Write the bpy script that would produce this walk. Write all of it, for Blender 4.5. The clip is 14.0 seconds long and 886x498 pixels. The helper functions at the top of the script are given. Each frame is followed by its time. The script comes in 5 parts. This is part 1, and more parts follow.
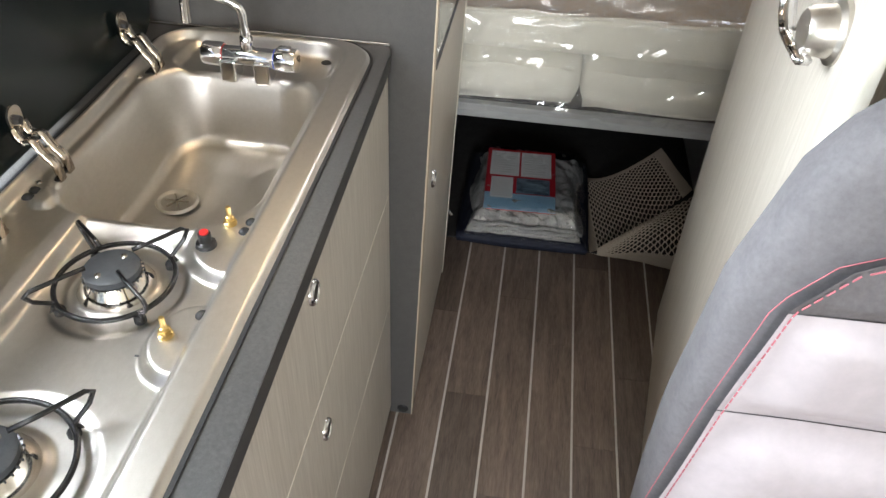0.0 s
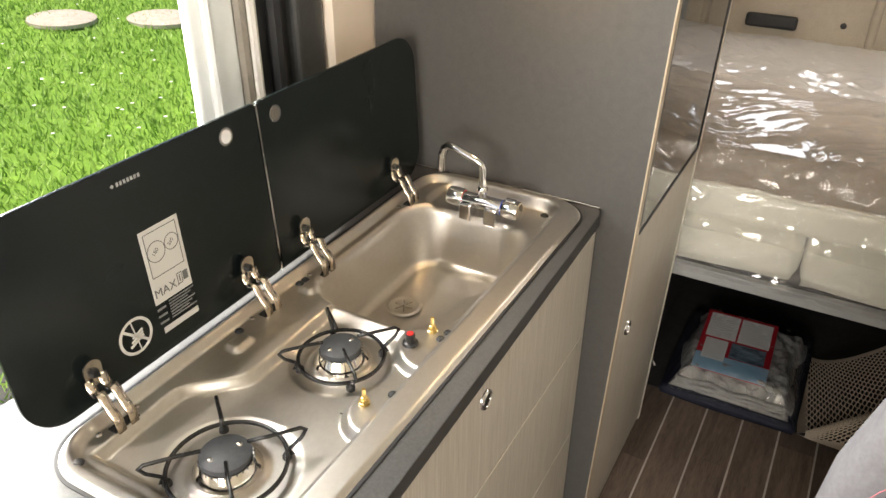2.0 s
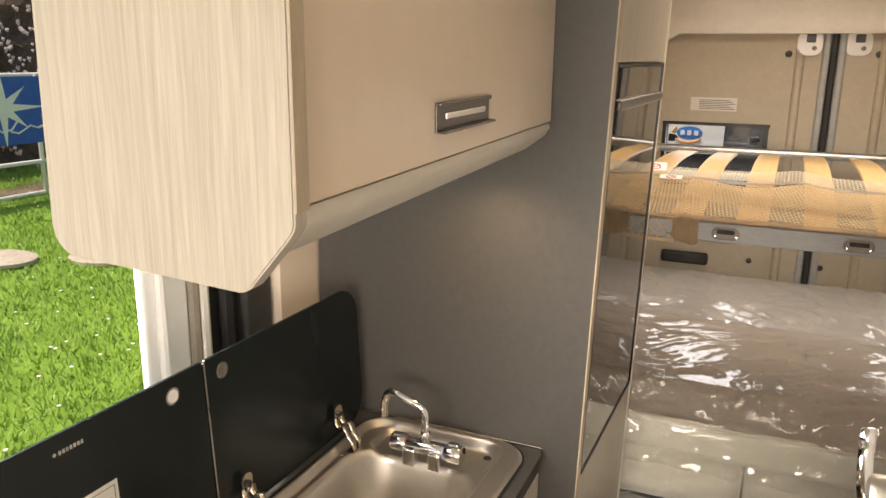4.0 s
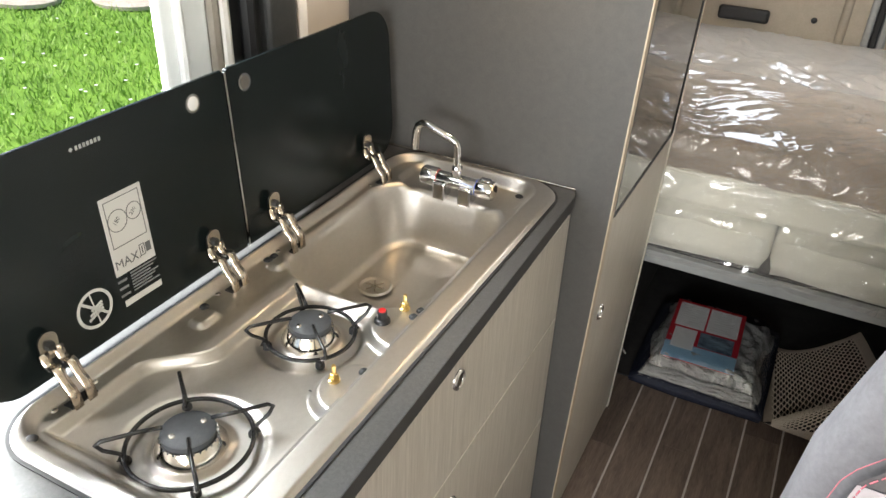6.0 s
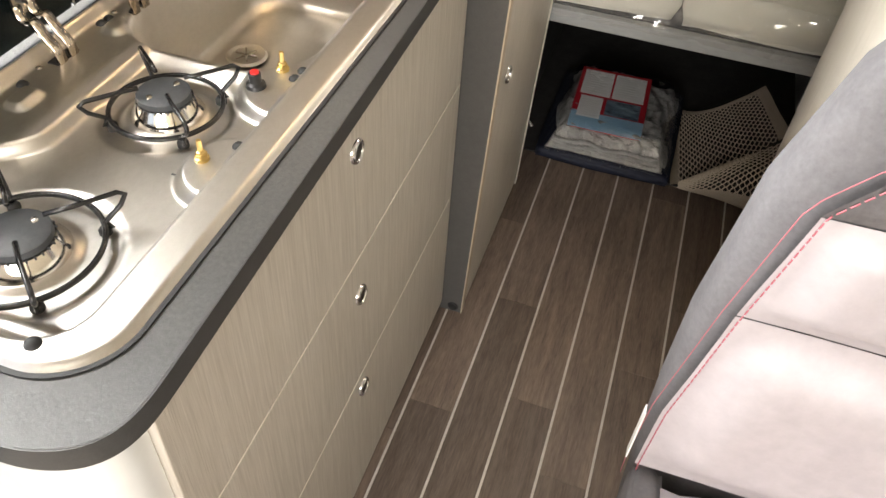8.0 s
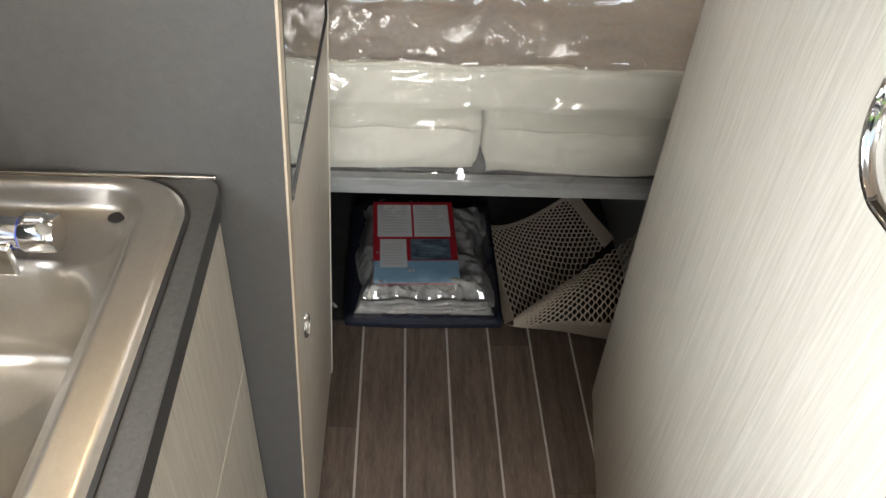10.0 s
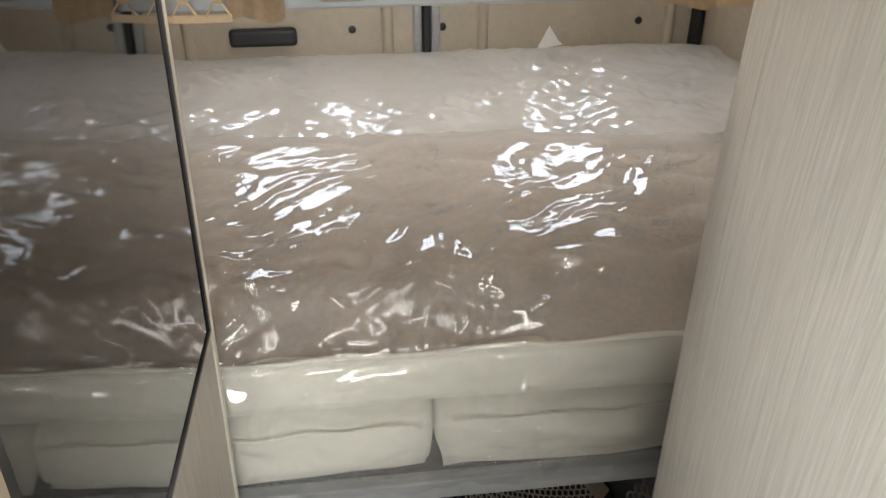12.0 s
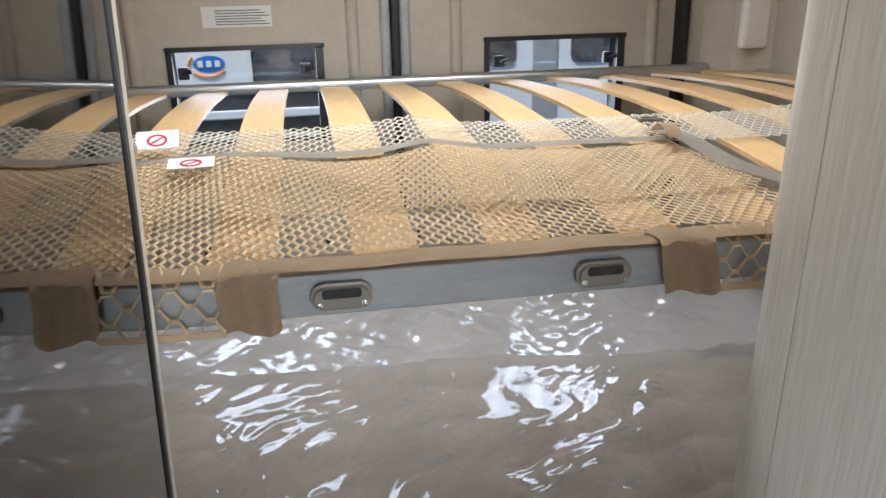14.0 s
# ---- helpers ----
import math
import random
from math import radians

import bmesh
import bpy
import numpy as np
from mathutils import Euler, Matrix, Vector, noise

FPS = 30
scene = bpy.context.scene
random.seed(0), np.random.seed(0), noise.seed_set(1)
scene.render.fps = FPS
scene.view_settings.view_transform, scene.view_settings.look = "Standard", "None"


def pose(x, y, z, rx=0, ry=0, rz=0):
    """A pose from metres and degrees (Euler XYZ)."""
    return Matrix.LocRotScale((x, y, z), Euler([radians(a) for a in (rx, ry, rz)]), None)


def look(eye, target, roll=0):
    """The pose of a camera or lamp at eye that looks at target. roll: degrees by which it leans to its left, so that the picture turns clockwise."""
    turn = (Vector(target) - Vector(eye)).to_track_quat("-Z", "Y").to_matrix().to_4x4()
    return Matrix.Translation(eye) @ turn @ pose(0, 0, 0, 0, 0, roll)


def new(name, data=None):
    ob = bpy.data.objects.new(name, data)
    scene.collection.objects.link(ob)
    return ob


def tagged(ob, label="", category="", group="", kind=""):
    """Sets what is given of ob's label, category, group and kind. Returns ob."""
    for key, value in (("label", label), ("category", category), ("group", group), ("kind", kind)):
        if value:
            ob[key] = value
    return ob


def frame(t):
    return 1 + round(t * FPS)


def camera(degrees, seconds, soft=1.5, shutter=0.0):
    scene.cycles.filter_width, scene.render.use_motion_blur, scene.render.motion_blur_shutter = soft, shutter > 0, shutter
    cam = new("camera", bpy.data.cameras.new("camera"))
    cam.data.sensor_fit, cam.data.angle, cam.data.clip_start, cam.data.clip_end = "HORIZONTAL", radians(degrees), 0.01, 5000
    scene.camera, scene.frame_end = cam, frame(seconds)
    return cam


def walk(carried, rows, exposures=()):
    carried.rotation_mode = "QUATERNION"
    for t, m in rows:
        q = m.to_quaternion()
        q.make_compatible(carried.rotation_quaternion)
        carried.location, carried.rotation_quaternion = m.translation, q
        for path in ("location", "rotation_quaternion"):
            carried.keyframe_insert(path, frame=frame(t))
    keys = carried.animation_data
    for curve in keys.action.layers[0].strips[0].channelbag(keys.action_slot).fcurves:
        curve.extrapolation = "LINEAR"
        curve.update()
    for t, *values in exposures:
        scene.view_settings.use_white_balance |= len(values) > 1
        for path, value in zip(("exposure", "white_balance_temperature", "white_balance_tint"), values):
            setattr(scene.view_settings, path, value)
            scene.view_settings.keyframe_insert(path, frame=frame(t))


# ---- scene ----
cam = camera(60.0, 14.0)
PATH = [
    (0, (0.228, -1.091, 1.416), (0.062, 0.435, 0.135), 2.8),
    (0.5, (0.307, -1.146, 1.435), (-0.299, 0.286, 0.177), 1.0),
    (1, (0.345, -1.182, 1.459), (-0.397, 0.21, 0.229), 1.4),
    (1.5, (0.351, -1.187, 1.501), (-0.444, 0.207, 0.308), 1.1),
    (2, (0.356, -1.22, 1.541), (-0.472, 0.287, 0.52), 0.4),
    (2.5, (0.367, -1.237, 1.576), (-0.474, 0.411, 0.817), 0.2),
    (3, (0.37, -1.252, 1.59), (-0.446, 0.49, 1.045), 0.2),
    (3.2, (0.365, -1.253, 1.599), (-0.436, 0.518, 1.127), 0.3),
    (5.3, (0.373, -1.218, 1.57), (-0.421, 0.479, 0.871), 1.5),
    (5.5, (0.364, -1.209, 1.553), (-0.42, 0.44, 0.738), 2.1),
    (6, (0.345, -1.214, 1.506), (-0.407, 0.325, 0.473), 2.6),
    (6.5, (0.332, -1.201, 1.468), (-0.354, 0.23, 0.25), 2.8),
    (7, (0.335, -1.186, 1.427), (-0.264, 0.146, 0.06), 2.8),
    (7.2, (0.338, -1.186, 1.414), (-0.231, 0.117, 0.007), 2.9),
    (9.3, (0.192, -0.832, 1.34), (0.263, 0.591, -0.063), 4.4),
    (9.5, (0.182, -0.777, 1.348), (0.289, 0.665, -0.034), 4.0),
    (10, (0.192, -0.638, 1.36), (0.318, 0.87, 0.052), 4.3),
    (10.5, (0.22, -0.516, 1.392), (0.263, 1.086, 0.196), 2.4),
    (11, (0.24, -0.42, 1.385), (0.269, 1.257, 0.297), 1.0),
    (11.5, (0.239, -0.335, 1.373), (0.341, 1.371, 0.334), 0.2),
    (12, (0.263, -0.26, 1.378), (0.471, 1.455, 0.371), -0.1),
    (12.5, (0.279, -0.234, 1.39), (0.643, 1.464, 0.397), 0.1),
    (13, (0.236, -0.188, 1.45), (0.629, 1.56, 0.562), -2.0),
    (13.5, (0.244, -0.176, 1.476), (0.483, 1.664, 0.729), -3.4),
    (14, (0.24, -0.149, 1.502), (0.56, 1.712, 0.845), -1.3),
]
EXPOSURE = [(0, 0.32, 6100, 9), (1.5, 0.36, 6700, 10), (2.1, 0.3, 7100, 11), (2.5, 0.1, 7600, 12), (3.0, -0.08, 8100, 16), (5.3, 0.1, 6700, 10), (5.8, 0.3, 6300, 8), (6.6, 0.36, 7000, 12), (7.2, 0.42, 7200, 13),
            (9.3, 0.45, 6200, 8), (10.5, 0.46, 6300, 9), (11.5, 0.38, 6300, 9), (12.5, 0.28, 6300, 9), (13, 0.12, 6000, 9), (14, -0.04, 5700, 9)]
walk(cam, [(t, look(eye, target, roll)) for t, eye, target, roll in PATH], EXPOSURE)

# ---------- light ----------
world = bpy.data.worlds.new("world")
scene.world = world
world.use_nodes = True
wn = world.node_tree.nodes
sky = wn.new("ShaderNodeTexSky")
sky.sky_type = "NISHITA"
sky.sun_disc = False
sky.sun_elevation, sky.sun_rotation = radians(62.5), radians(226.6)
sky.dust_density, sky.ozone_density = 3.0, 1.0
wn["Background"].inputs["Strength"].default_value = 0.17
world.node_tree.links.new(sky.outputs["Color"], wn["Background"].inputs["Color"])

sun = new("sun", bpy.data.lights.new("sun", "SUN"))
sun.data.energy, sun.data.angle, sun.data.color = 5.0, radians(3), (1.0, 0.95, 0.87)
sun.matrix_world = look((-3.6, -3.4, 9.5), (0, 0, 0))


def sky_panel(name, eye, target, w, h, watts, color):
    lamp = new(name, bpy.data.lights.new(name, "AREA"))
    lamp.data.shape, lamp.data.size, lamp.data.size_y = "RECTANGLE", w, h
    lamp.data.energy, lamp.data.color = watts, color
    lamp.matrix_world = look(eye, target)
    return lamp


door_light = sky_panel("door_daylight", (-1.12, -0.68, 1.46), (0.55, -0.05, 0.52), 0.56, 1.25, 54, (0.97, 1.0, 1.0))
door_light.data.spread = radians(115)
sky_panel("windscreen_daylight", (0.44, -3.32, 1.40), (0.44, -0.5, 0.9), 1.5, 0.75, 64, (1.0, 0.99, 0.97))
sky_panel("rear_glass_daylight", (0.10, 1.955, 1.24), (0.2, 0.6, 0.9), 0.34, 0.2, 1.15, (0.93, 0.94, 1.0))
sky_panel("rear_glass_daylight", (0.905, 1.955, 1.24), (0.7, 0.6, 0.9), 0.34, 0.2, 1.15, (0.93, 0.94, 1.0))
# fill lamp that brightens the bunk, under the opaque lid of an added hatch
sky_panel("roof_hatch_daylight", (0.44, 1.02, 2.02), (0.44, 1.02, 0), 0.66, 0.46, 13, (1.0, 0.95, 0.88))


# ---------- materials ----------
def material(name, color, rough=0.5, metal=0.0, **more):
    m = bpy.data.materials.new(name)
    m.use_nodes = True
    p = m.node_tree.nodes["Principled BSDF"]
    p.inputs["Base Color"].default_value = (*color, 1)
    p.inputs["Roughness"].default_value = rough
    p.inputs["Metallic"].default_value = metal
    for key, value in more.items():
        p.inputs[key.replace("_", " ")].default_value = value
    return m


def node(m, kind, **inputs):
    n = m.node_tree.nodes.new(kind)
    for key, value in inputs.items():
        n.inputs[key.replace("_", " ")].default_value = value
    return n


def link(m, a, b):
    m.node_tree.links.new(a, b)


def grained(m, colors, scale, stretch, bump=0.1, rough=None, detail=6, random_shift=False, distance=0.002, fine=1.0):
    """Two scales of noise, stretched along one axis, into colour, roughness and relief."""
    p = m.node_tree.nodes["Principled BSDF"]
    tc = node(m, "ShaderNodeTexCoord")
    mp = node(m, "ShaderNodeMapping")
    mp.inputs["Scale"].default_value = stretch
    source = tc.outputs["Object"]
    if random_shift:
        info = node(m, "ShaderNodeObjectInfo")
        mul = node(m, "ShaderNodeMath")
        mul.operation = "MULTIPLY"
        mul.inputs[1].default_value = 37.0
        link(m, info.outputs["Random"], mul.inputs[0])
        add = node(m, "ShaderNodeVectorMath")
        add.operation = "ADD"
        link(m, source, add.inputs[0])
        link(m, mul.outputs[0], add.inputs[1])
        source = add.outputs[0]
    link(m, source, mp.inputs["Vector"])
    n1 = node(m, "ShaderNodeTexNoise", Scale=scale, Detail=detail, Roughness=0.65, Distortion=0.4)
    n2 = node(m, "ShaderNodeTexNoise", Scale=scale * 6 * fine, Detail=3, Roughness=0.6)
    link(m, mp.outputs["Vector"], n1.inputs["Vector"])
    link(m, mp.outputs["Vector"], n2.inputs["Vector"])
    mix = node(m, "ShaderNodeMix")
    mix.data_type = "FLOAT"
    mix.inputs[0].default_value = 0.4
    link(m, n1.outputs["Fac"], mix.inputs[2])
    link(m, n2.outputs["Fac"], mix.inputs[3])
    ramp = node(m, "ShaderNodeValToRGB")
    ramp.color_ramp.elements[0].position, ramp.color_ramp.elements[1].position = 0.36, 0.64
    ramp.color_ramp.elements[0].color = (*colors[0], 1)
    ramp.color_ramp.elements[1].color = (*colors[1], 1)
    link(m, mix.outputs[0], ramp.inputs["Fac"])
    color = ramp.outputs["Color"]
    if random_shift:
        hue = node(m, "ShaderNodeHueSaturation")
        rng = node(m, "ShaderNodeMapRange")
        rng.inputs["To Min"].default_value, rng.inputs["To Max"].default_value = 0.72, 1.25
        link(m, info.outputs["Random"], rng.inputs["Value"])
        link(m, rng.outputs[0], hue.inputs["Value"])
        link(m, color, hue.inputs["Color"])
        color = hue.outputs["Color"]
    link(m, color, p.inputs["Base Color"])
    if bump:
        b = node(m, "ShaderNodeBump", Strength=bump, Distance=distance)
        link(m, mix.outputs[0], b.inputs["Height"])
        link(m, b.outputs["Normal"], p.inputs["Normal"])
    if rough:
        r = node(m, "ShaderNodeMapRange")
        r.inputs["To Min"].default_value, r.inputs["To Max"].default_value = rough
        link(m, n1.outputs["Fac"], r.inputs["Value"])
        link(m, r.outputs[0], p.inputs["Roughness"])
    return m


WOOD = grained(material("pale_ash_laminate", (0.6, 0.55, 0.48)), [(0.43, 0.39, 0.335), (0.60, 0.56, 0.495)], 26, (7, 7, 0.2), 0.3, (0.38, 0.55), fine=0.6)
WOOD_EDGE = grained(material("ash_edge_band", (0.7, 0.6, 0.45)), [(0.44, 0.365, 0.275), (0.54, 0.46, 0.355)], 14, (4, 4, 1), 0.05, (0.4, 0.5))
CREAM_EDGE = grained(material("cream_edge_band", (0.8, 0.77, 0.66)), [(0.76, 0.72, 0.60), (0.84, 0.81, 0.72)], 14, (3, 3, 1), 0.03, (0.35, 0.5))
PLANK = grained(material("grey_oak_vinyl", (0.15, 0.11, 0.09)), [(0.082, 0.059, 0.046), (0.20, 0.15, 0.12)], 7, (9, 0.9, 4), 0.15, (0.42, 0.62), random_shift=True)
JOINT = grained(material("pale_floor_joint", (0.6, 0.57, 0.53)), [(0.52, 0.49, 0.45), (0.66, 0.63, 0.59)], 20, (1, 1, 1), 0)
GREY = grained(material("anthracite_laminate", (0.085, 0.082, 0.08)), [(0.075, 0.072, 0.07), (0.092, 0.089, 0.086)], 60, (1, 1, 1), 0.05, (0.36, 0.46))
WORKTOP = grained(material("dark_worktop_laminate", (0.08, 0.08, 0.08)), [(0.042, 0.042, 0.042), (0.08, 0.079, 0.078)], 260, (1, 1, 1), 0.25, (0.34, 0.48))
WORKTOP_EDGE = grained(material("worktop_edge", (0.05, 0.05, 0.05)), [(0.04, 0.04, 0.04), (0.058, 0.058, 0.057)], 90, (1, 1, 1), 0.1, (0.4, 0.5))
STEEL = grained(material("brushed_stainless", (0.7, 0.65, 0.6), 0.4, 1.0), [(0.56, 0.53, 0.485), (0.62, 0.59, 0.545)], 160, (1, 0.6, 1), 0.03, (0.33, 0.42), distance=0.0003)
DARK_STEEL = material("dark_brushed_steel", (0.13, 0.12, 0.11), 0.36, 1.0)
CHROME = material("chrome", (0.72, 0.72, 0.73), 0.07, 1.0)
SATIN = material("satin_steel", (0.62, 0.58, 0.52), 0.25, 1.0)
BRASS = material("brass", (0.75, 0.55, 0.22), 0.28, 1.0)
BURNER_AL = material("burner_ring_aluminium", (0.72, 0.68, 0.62), 0.12, 1.0)
CAP = grained(material("grey_enamel_cap", (0.05, 0.055, 0.06)), [(0.05, 0.055, 0.062), (0.075, 0.08, 0.088)], 120, (1, 1, 1), 0.1, (0.4, 0.55))
BLACK_WIRE = material("black_enamel", (0.012, 0.012, 0.013), 0.25)
RUBBER = material("black_rubber", (0.012, 0.012, 0.013), 0.6)
GLASS_BLACK = grained(material("black_glass", (0.006, 0.009, 0.009), 0.12), [(0.005, 0.0085, 0.009), (0.008, 0.012, 0.0125)], 5, (1, 1, 1), 0, (0.22, 0.30))
GLASS_BLACK.node_tree.nodes["Principled BSDF"].inputs["Specular IOR Level"].default_value = 0.35
RED = material("red_plastic", (0.55, 0.02, 0.02), 0.35)
BLUE_RING = material("blue_ring", (0.03, 0.06, 0.4), 0.35)
DARK_MIRROR = material("smoked_mirror", (0.16, 0.155, 0.153), 0.03, 1.0)
WHITE_GLOSS = grained(material("white_gloss_panel", (0.8, 0.8, 0.79), 0.2), [(0.70, 0.715, 0.70), (0.77, 0.78, 0.77)], 4, (1, 1, 1), 0, (0.12, 0.25))
CREAM_GLOSS = grained(material("cream_locker_door", (0.72, 0.62, 0.47), 0.3), [(0.78, 0.66, 0.545), (0.83, 0.715, 0.60)], 3, (1, 1, 1), 0, (0.25, 0.4))
OFFWHITE = grained(material("offwhite_plastic", (0.7, 0.68, 0.64), 0.4), [(0.66, 0.63, 0.58), (0.73, 0.70, 0.66)], 8, (1, 1, 1), 0.03, (0.35, 0.5))
BEIGE = grained(material("beige_trim", (0.5, 0.43, 0.34), 0.6), [(0.39, 0.345, 0.275), (0.45, 0.40, 0.325)], 30, (1, 1, 1), 0.15, (0.5, 0.7))
CEILING_M = grained(material("pale_ceiling_lining", (0.7, 0.66, 0.6), 0.6), [(0.66, 0.62, 0.56), (0.74, 0.7, 0.64)], 40, (1, 1, 1), 0.1, (0.5, 0.7))
ALU = grained(material("satin_aluminium", (0.5, 0.52, 0.53), 0.35, 1.0), [(0.48, 0.5, 0.51), (0.58, 0.6, 0.61)], 50, (0.1, 1, 1), 0.03, (0.3, 0.42))
GREY_PAINT = grained(material("grey_painted_rail", (0.3, 0.31, 0.31), 0.4), [(0.29, 0.30, 0.30), (0.36, 0.37, 0.37)], 30, (0.3, 1, 1), 0.05, (0.35, 0.5))
SLAT = grained(material("birch_slat", (0.6, 0.4, 0.2), 0.35), [(0.58, 0.37, 0.16), (0.75, 0.52, 0.26)], 12, (8, 0.8, 4), 0.06, (0.28, 0.42), random_shift=False)
WHITE_FABRIC = grained(material("white_ticking", (0.78, 0.78, 0.74), 0.9), [(0.77, 0.755, 0.67), (0.86, 0.845, 0.76)], 160, (1, 1, 1), 0.35, (0.85, 0.95))
NET = grained(material("tan_net", (0.42, 0.34, 0.24), 0.8), [(0.52, 0.39, 0.235), (0.64, 0.50, 0.32)], 150, (1, 1, 1), 0.2, (0.75, 0.9))
NET_TAPE = grained(material("tan_webbing", (0.36, 0.29, 0.21), 0.85), [(0.46, 0.335, 0.21), (0.56, 0.42, 0.275)], 220, (1, 1, 1), 0.4, (0.8, 0.95))
NET_PALE = grained(material("pale_net", (0.55, 0.5, 0.42), 0.8), [(0.50, 0.46, 0.37), (0.60, 0.55, 0.45)], 150, (1, 1, 1), 0.2, (0.75, 0.9))
TAPE_GREY = grained(material("grey_beige_webbing", (0.4, 0.36, 0.31), 0.85), [(0.36, 0.32, 0.27), (0.45, 0.41, 0.35)], 220, (1, 1, 1), 0.4, (0.8, 0.95))
TAUPE = grained(material("taupe_plastic", (0.23, 0.2, 0.165), 0.35), [(0.21, 0.185, 0.15), (0.25, 0.22, 0.185)], 30, (1, 1, 1), 0.02, (0.3, 0.42))
SEAT_GREY = grained(material("grey_suede", (0.2, 0.19, 0.195), 0.95), [(0.11, 0.105, 0.113), (0.15, 0.144, 0.153)], 28, (1, 1, 1), 0.25, (0.88, 0.98))
SEAT_DARK = grained(material("dark_grey_suede", (0.1, 0.09, 0.1), 0.95), [(0.09, 0.083, 0.087), (0.13, 0.12, 0.125)], 28, (1, 1, 1), 0.3, (0.88, 0.98))
SEAT_WHITE = grained(material("pinkish_white_leatherette", (0.72, 0.66, 0.68), 0.5), [(0.38, 0.345, 0.362), (0.45, 0.41, 0.43)], 9, (1, 1, 1), 0.08, (0.45, 0.6))
RED_THREAD = material("red_thread", (0.36, 0.10, 0.125), 0.8)
HINGE_STEEL = material("polished_hinge_steel", (0.66, 0.58, 0.49), 0.14, 1.0)
# near-black for recesses, their darkness put into the colour
RECESS_DARK = grained(material("recess_dark", (0.03, 0.028, 0.026), 0.8), [(0.022, 0.02, 0.019), (0.04, 0.037, 0.035)], 20, (1, 1, 1), 0.1)
NAVY = grained(material("navy_cloth", (0.012, 0.016, 0.04), 0.7), [(0.005, 0.007, 0.018), (0.011, 0.015, 0.036)], 80, (1, 1, 1), 0.3)
FOIL = grained(material("silver_foil", (0.8, 0.8, 0.78), 0.2, 0.5), [(0.62, 0.62, 0.60), (0.92, 0.92, 0.90)], 45, (1, 1, 1), 0.9, (0.1, 0.22), distance=0.03)
CARD_RED = material("red_card", (0.5, 0.02, 0.035), 0.4)
CARD_WHITE = material("white_print", (0.78, 0.78, 0.77), 0.5)
CARD_BLUE = grained(material("pale_blue_print", (0.3, 0.5, 0.68), 0.45), [(0.26, 0.45, 0.62), (0.4, 0.6, 0.74)], 12, (1, 1, 1), 0)
CARD_PHOTO = grained(material("photo_print", (0.1, 0.15, 0.25), 0.35), [(0.02, 0.03, 0.06), (0.3, 0.42, 0.5)], 18, (1, 3, 1), 0)
INK = material("grey_ink", (0.12, 0.12, 0.12), 0.6)
STICKER = material("pale_grey_sticker", (0.62, 0.61, 0.58), 0.5)
BLACK_PLASTIC = material("black_plastic", (0.015, 0.015, 0.016), 0.4)
WHITE_PLASTIC = material("white_plastic", (0.75, 0.75, 0.74), 0.3)
VAN_WHITE = grained(material("white_vehicle_paint", (0.78, 0.79, 0.8), 0.2), [(0.74, 0.75, 0.76), (0.8, 0.81, 0.82)], 6, (1, 1, 1), 0, (0.15, 0.25))
GRASS = grained(material("grass_blades", (0.08, 0.2, 0.02), 0.55), [(0.12, 0.25, 0.028), (0.36, 0.55, 0.11)], 2.6, (1, 1, 1), 0)
LAWN = grained(material("lawn_soil", (0.06, 0.13, 0.02), 0.9), [(0.10, 0.21, 0.018), (0.18, 0.33, 0.035)], 3, (1, 1, 1), 0.4)
ASPHALT = grained(material("asphalt", (0.05, 0.05, 0.05), 0.9), [(0.04, 0.04, 0.04), (0.12, 0.12, 0.118)], 60, (1, 1, 1), 0.6)
STONE = grained(material("pale_stone", (0.4, 0.36, 0.3), 0.85), [(0.33, 0.28, 0.22), (0.5, 0.46, 0.4)], 14, (1, 1, 1), 0.5)
BLUE_CLOTH = grained(material("blue_banner", (0.02, 0.1, 0.45), 0.6), [(0.015, 0.085, 0.4), (0.03, 0.13, 0.5)], 6, (1, 1, 1), 0.1)
TWIG = grained(material("brown_hedge_twigs", (0.12, 0.08, 0.06), 0.9), [(0.07, 0.05, 0.04), (0.2, 0.14, 0.10)], 12, (1, 1, 1), 0)
BLOSSOM = material("pale_blossom", (0.6, 0.5, 0.45), 0.8)
MUD = grained(material("bare_soil", (0.14, 0.10, 0.07), 0.95), [(0.10, 0.07, 0.05), (0.2, 0.15, 0.11)], 5, (1, 1, 1), 0.5)


def see_through(name, tint, rough, base=0.06, haze=0.0):
    """A clear sheet: mostly lets light pass, and mirrors more at grazing angles."""
    m = bpy.data.materials.new(name)
    m.use_nodes = True
    t = m.node_tree
    t.nodes.remove(t.nodes["Principled BSDF"])
    clear = node(m, "ShaderNodeBsdfTransparent", Color=(*tint, 1))
    gloss = node(m, "ShaderNodeBsdfGlossy", Color=(1, 1, 1, 1), Roughness=rough)
    fres = node(m, "ShaderNodeFresnel", IOR=1.5)
    add = node(m, "ShaderNodeMath")
    add.operation = "ADD"
    add.inputs[1].default_value = base
    mix = node(m, "ShaderNodeMixShader")
    link(m, fres.outputs[0], add.inputs[0])
    link(m, add.outputs[0], mix.inputs[0])
    link(m, clear.outputs[0], mix.inputs[1])
    link(m, gloss.outputs[0], mix.inputs[2])
    if haze:
        veil = node(m, "ShaderNodeBsdfDiffuse", Color=(0.85, 0.86, 0.88, 1))
        soft = node(m, "ShaderNodeMixShader", Fac=haze)
        link(m, mix.outputs[0], soft.inputs[1])
        link(m, veil.outputs[0], soft.inputs[2])
        mix = soft
    link(m, mix.outputs[0], t.nodes["Material Output"].inputs["Surface"])
    return m, gloss


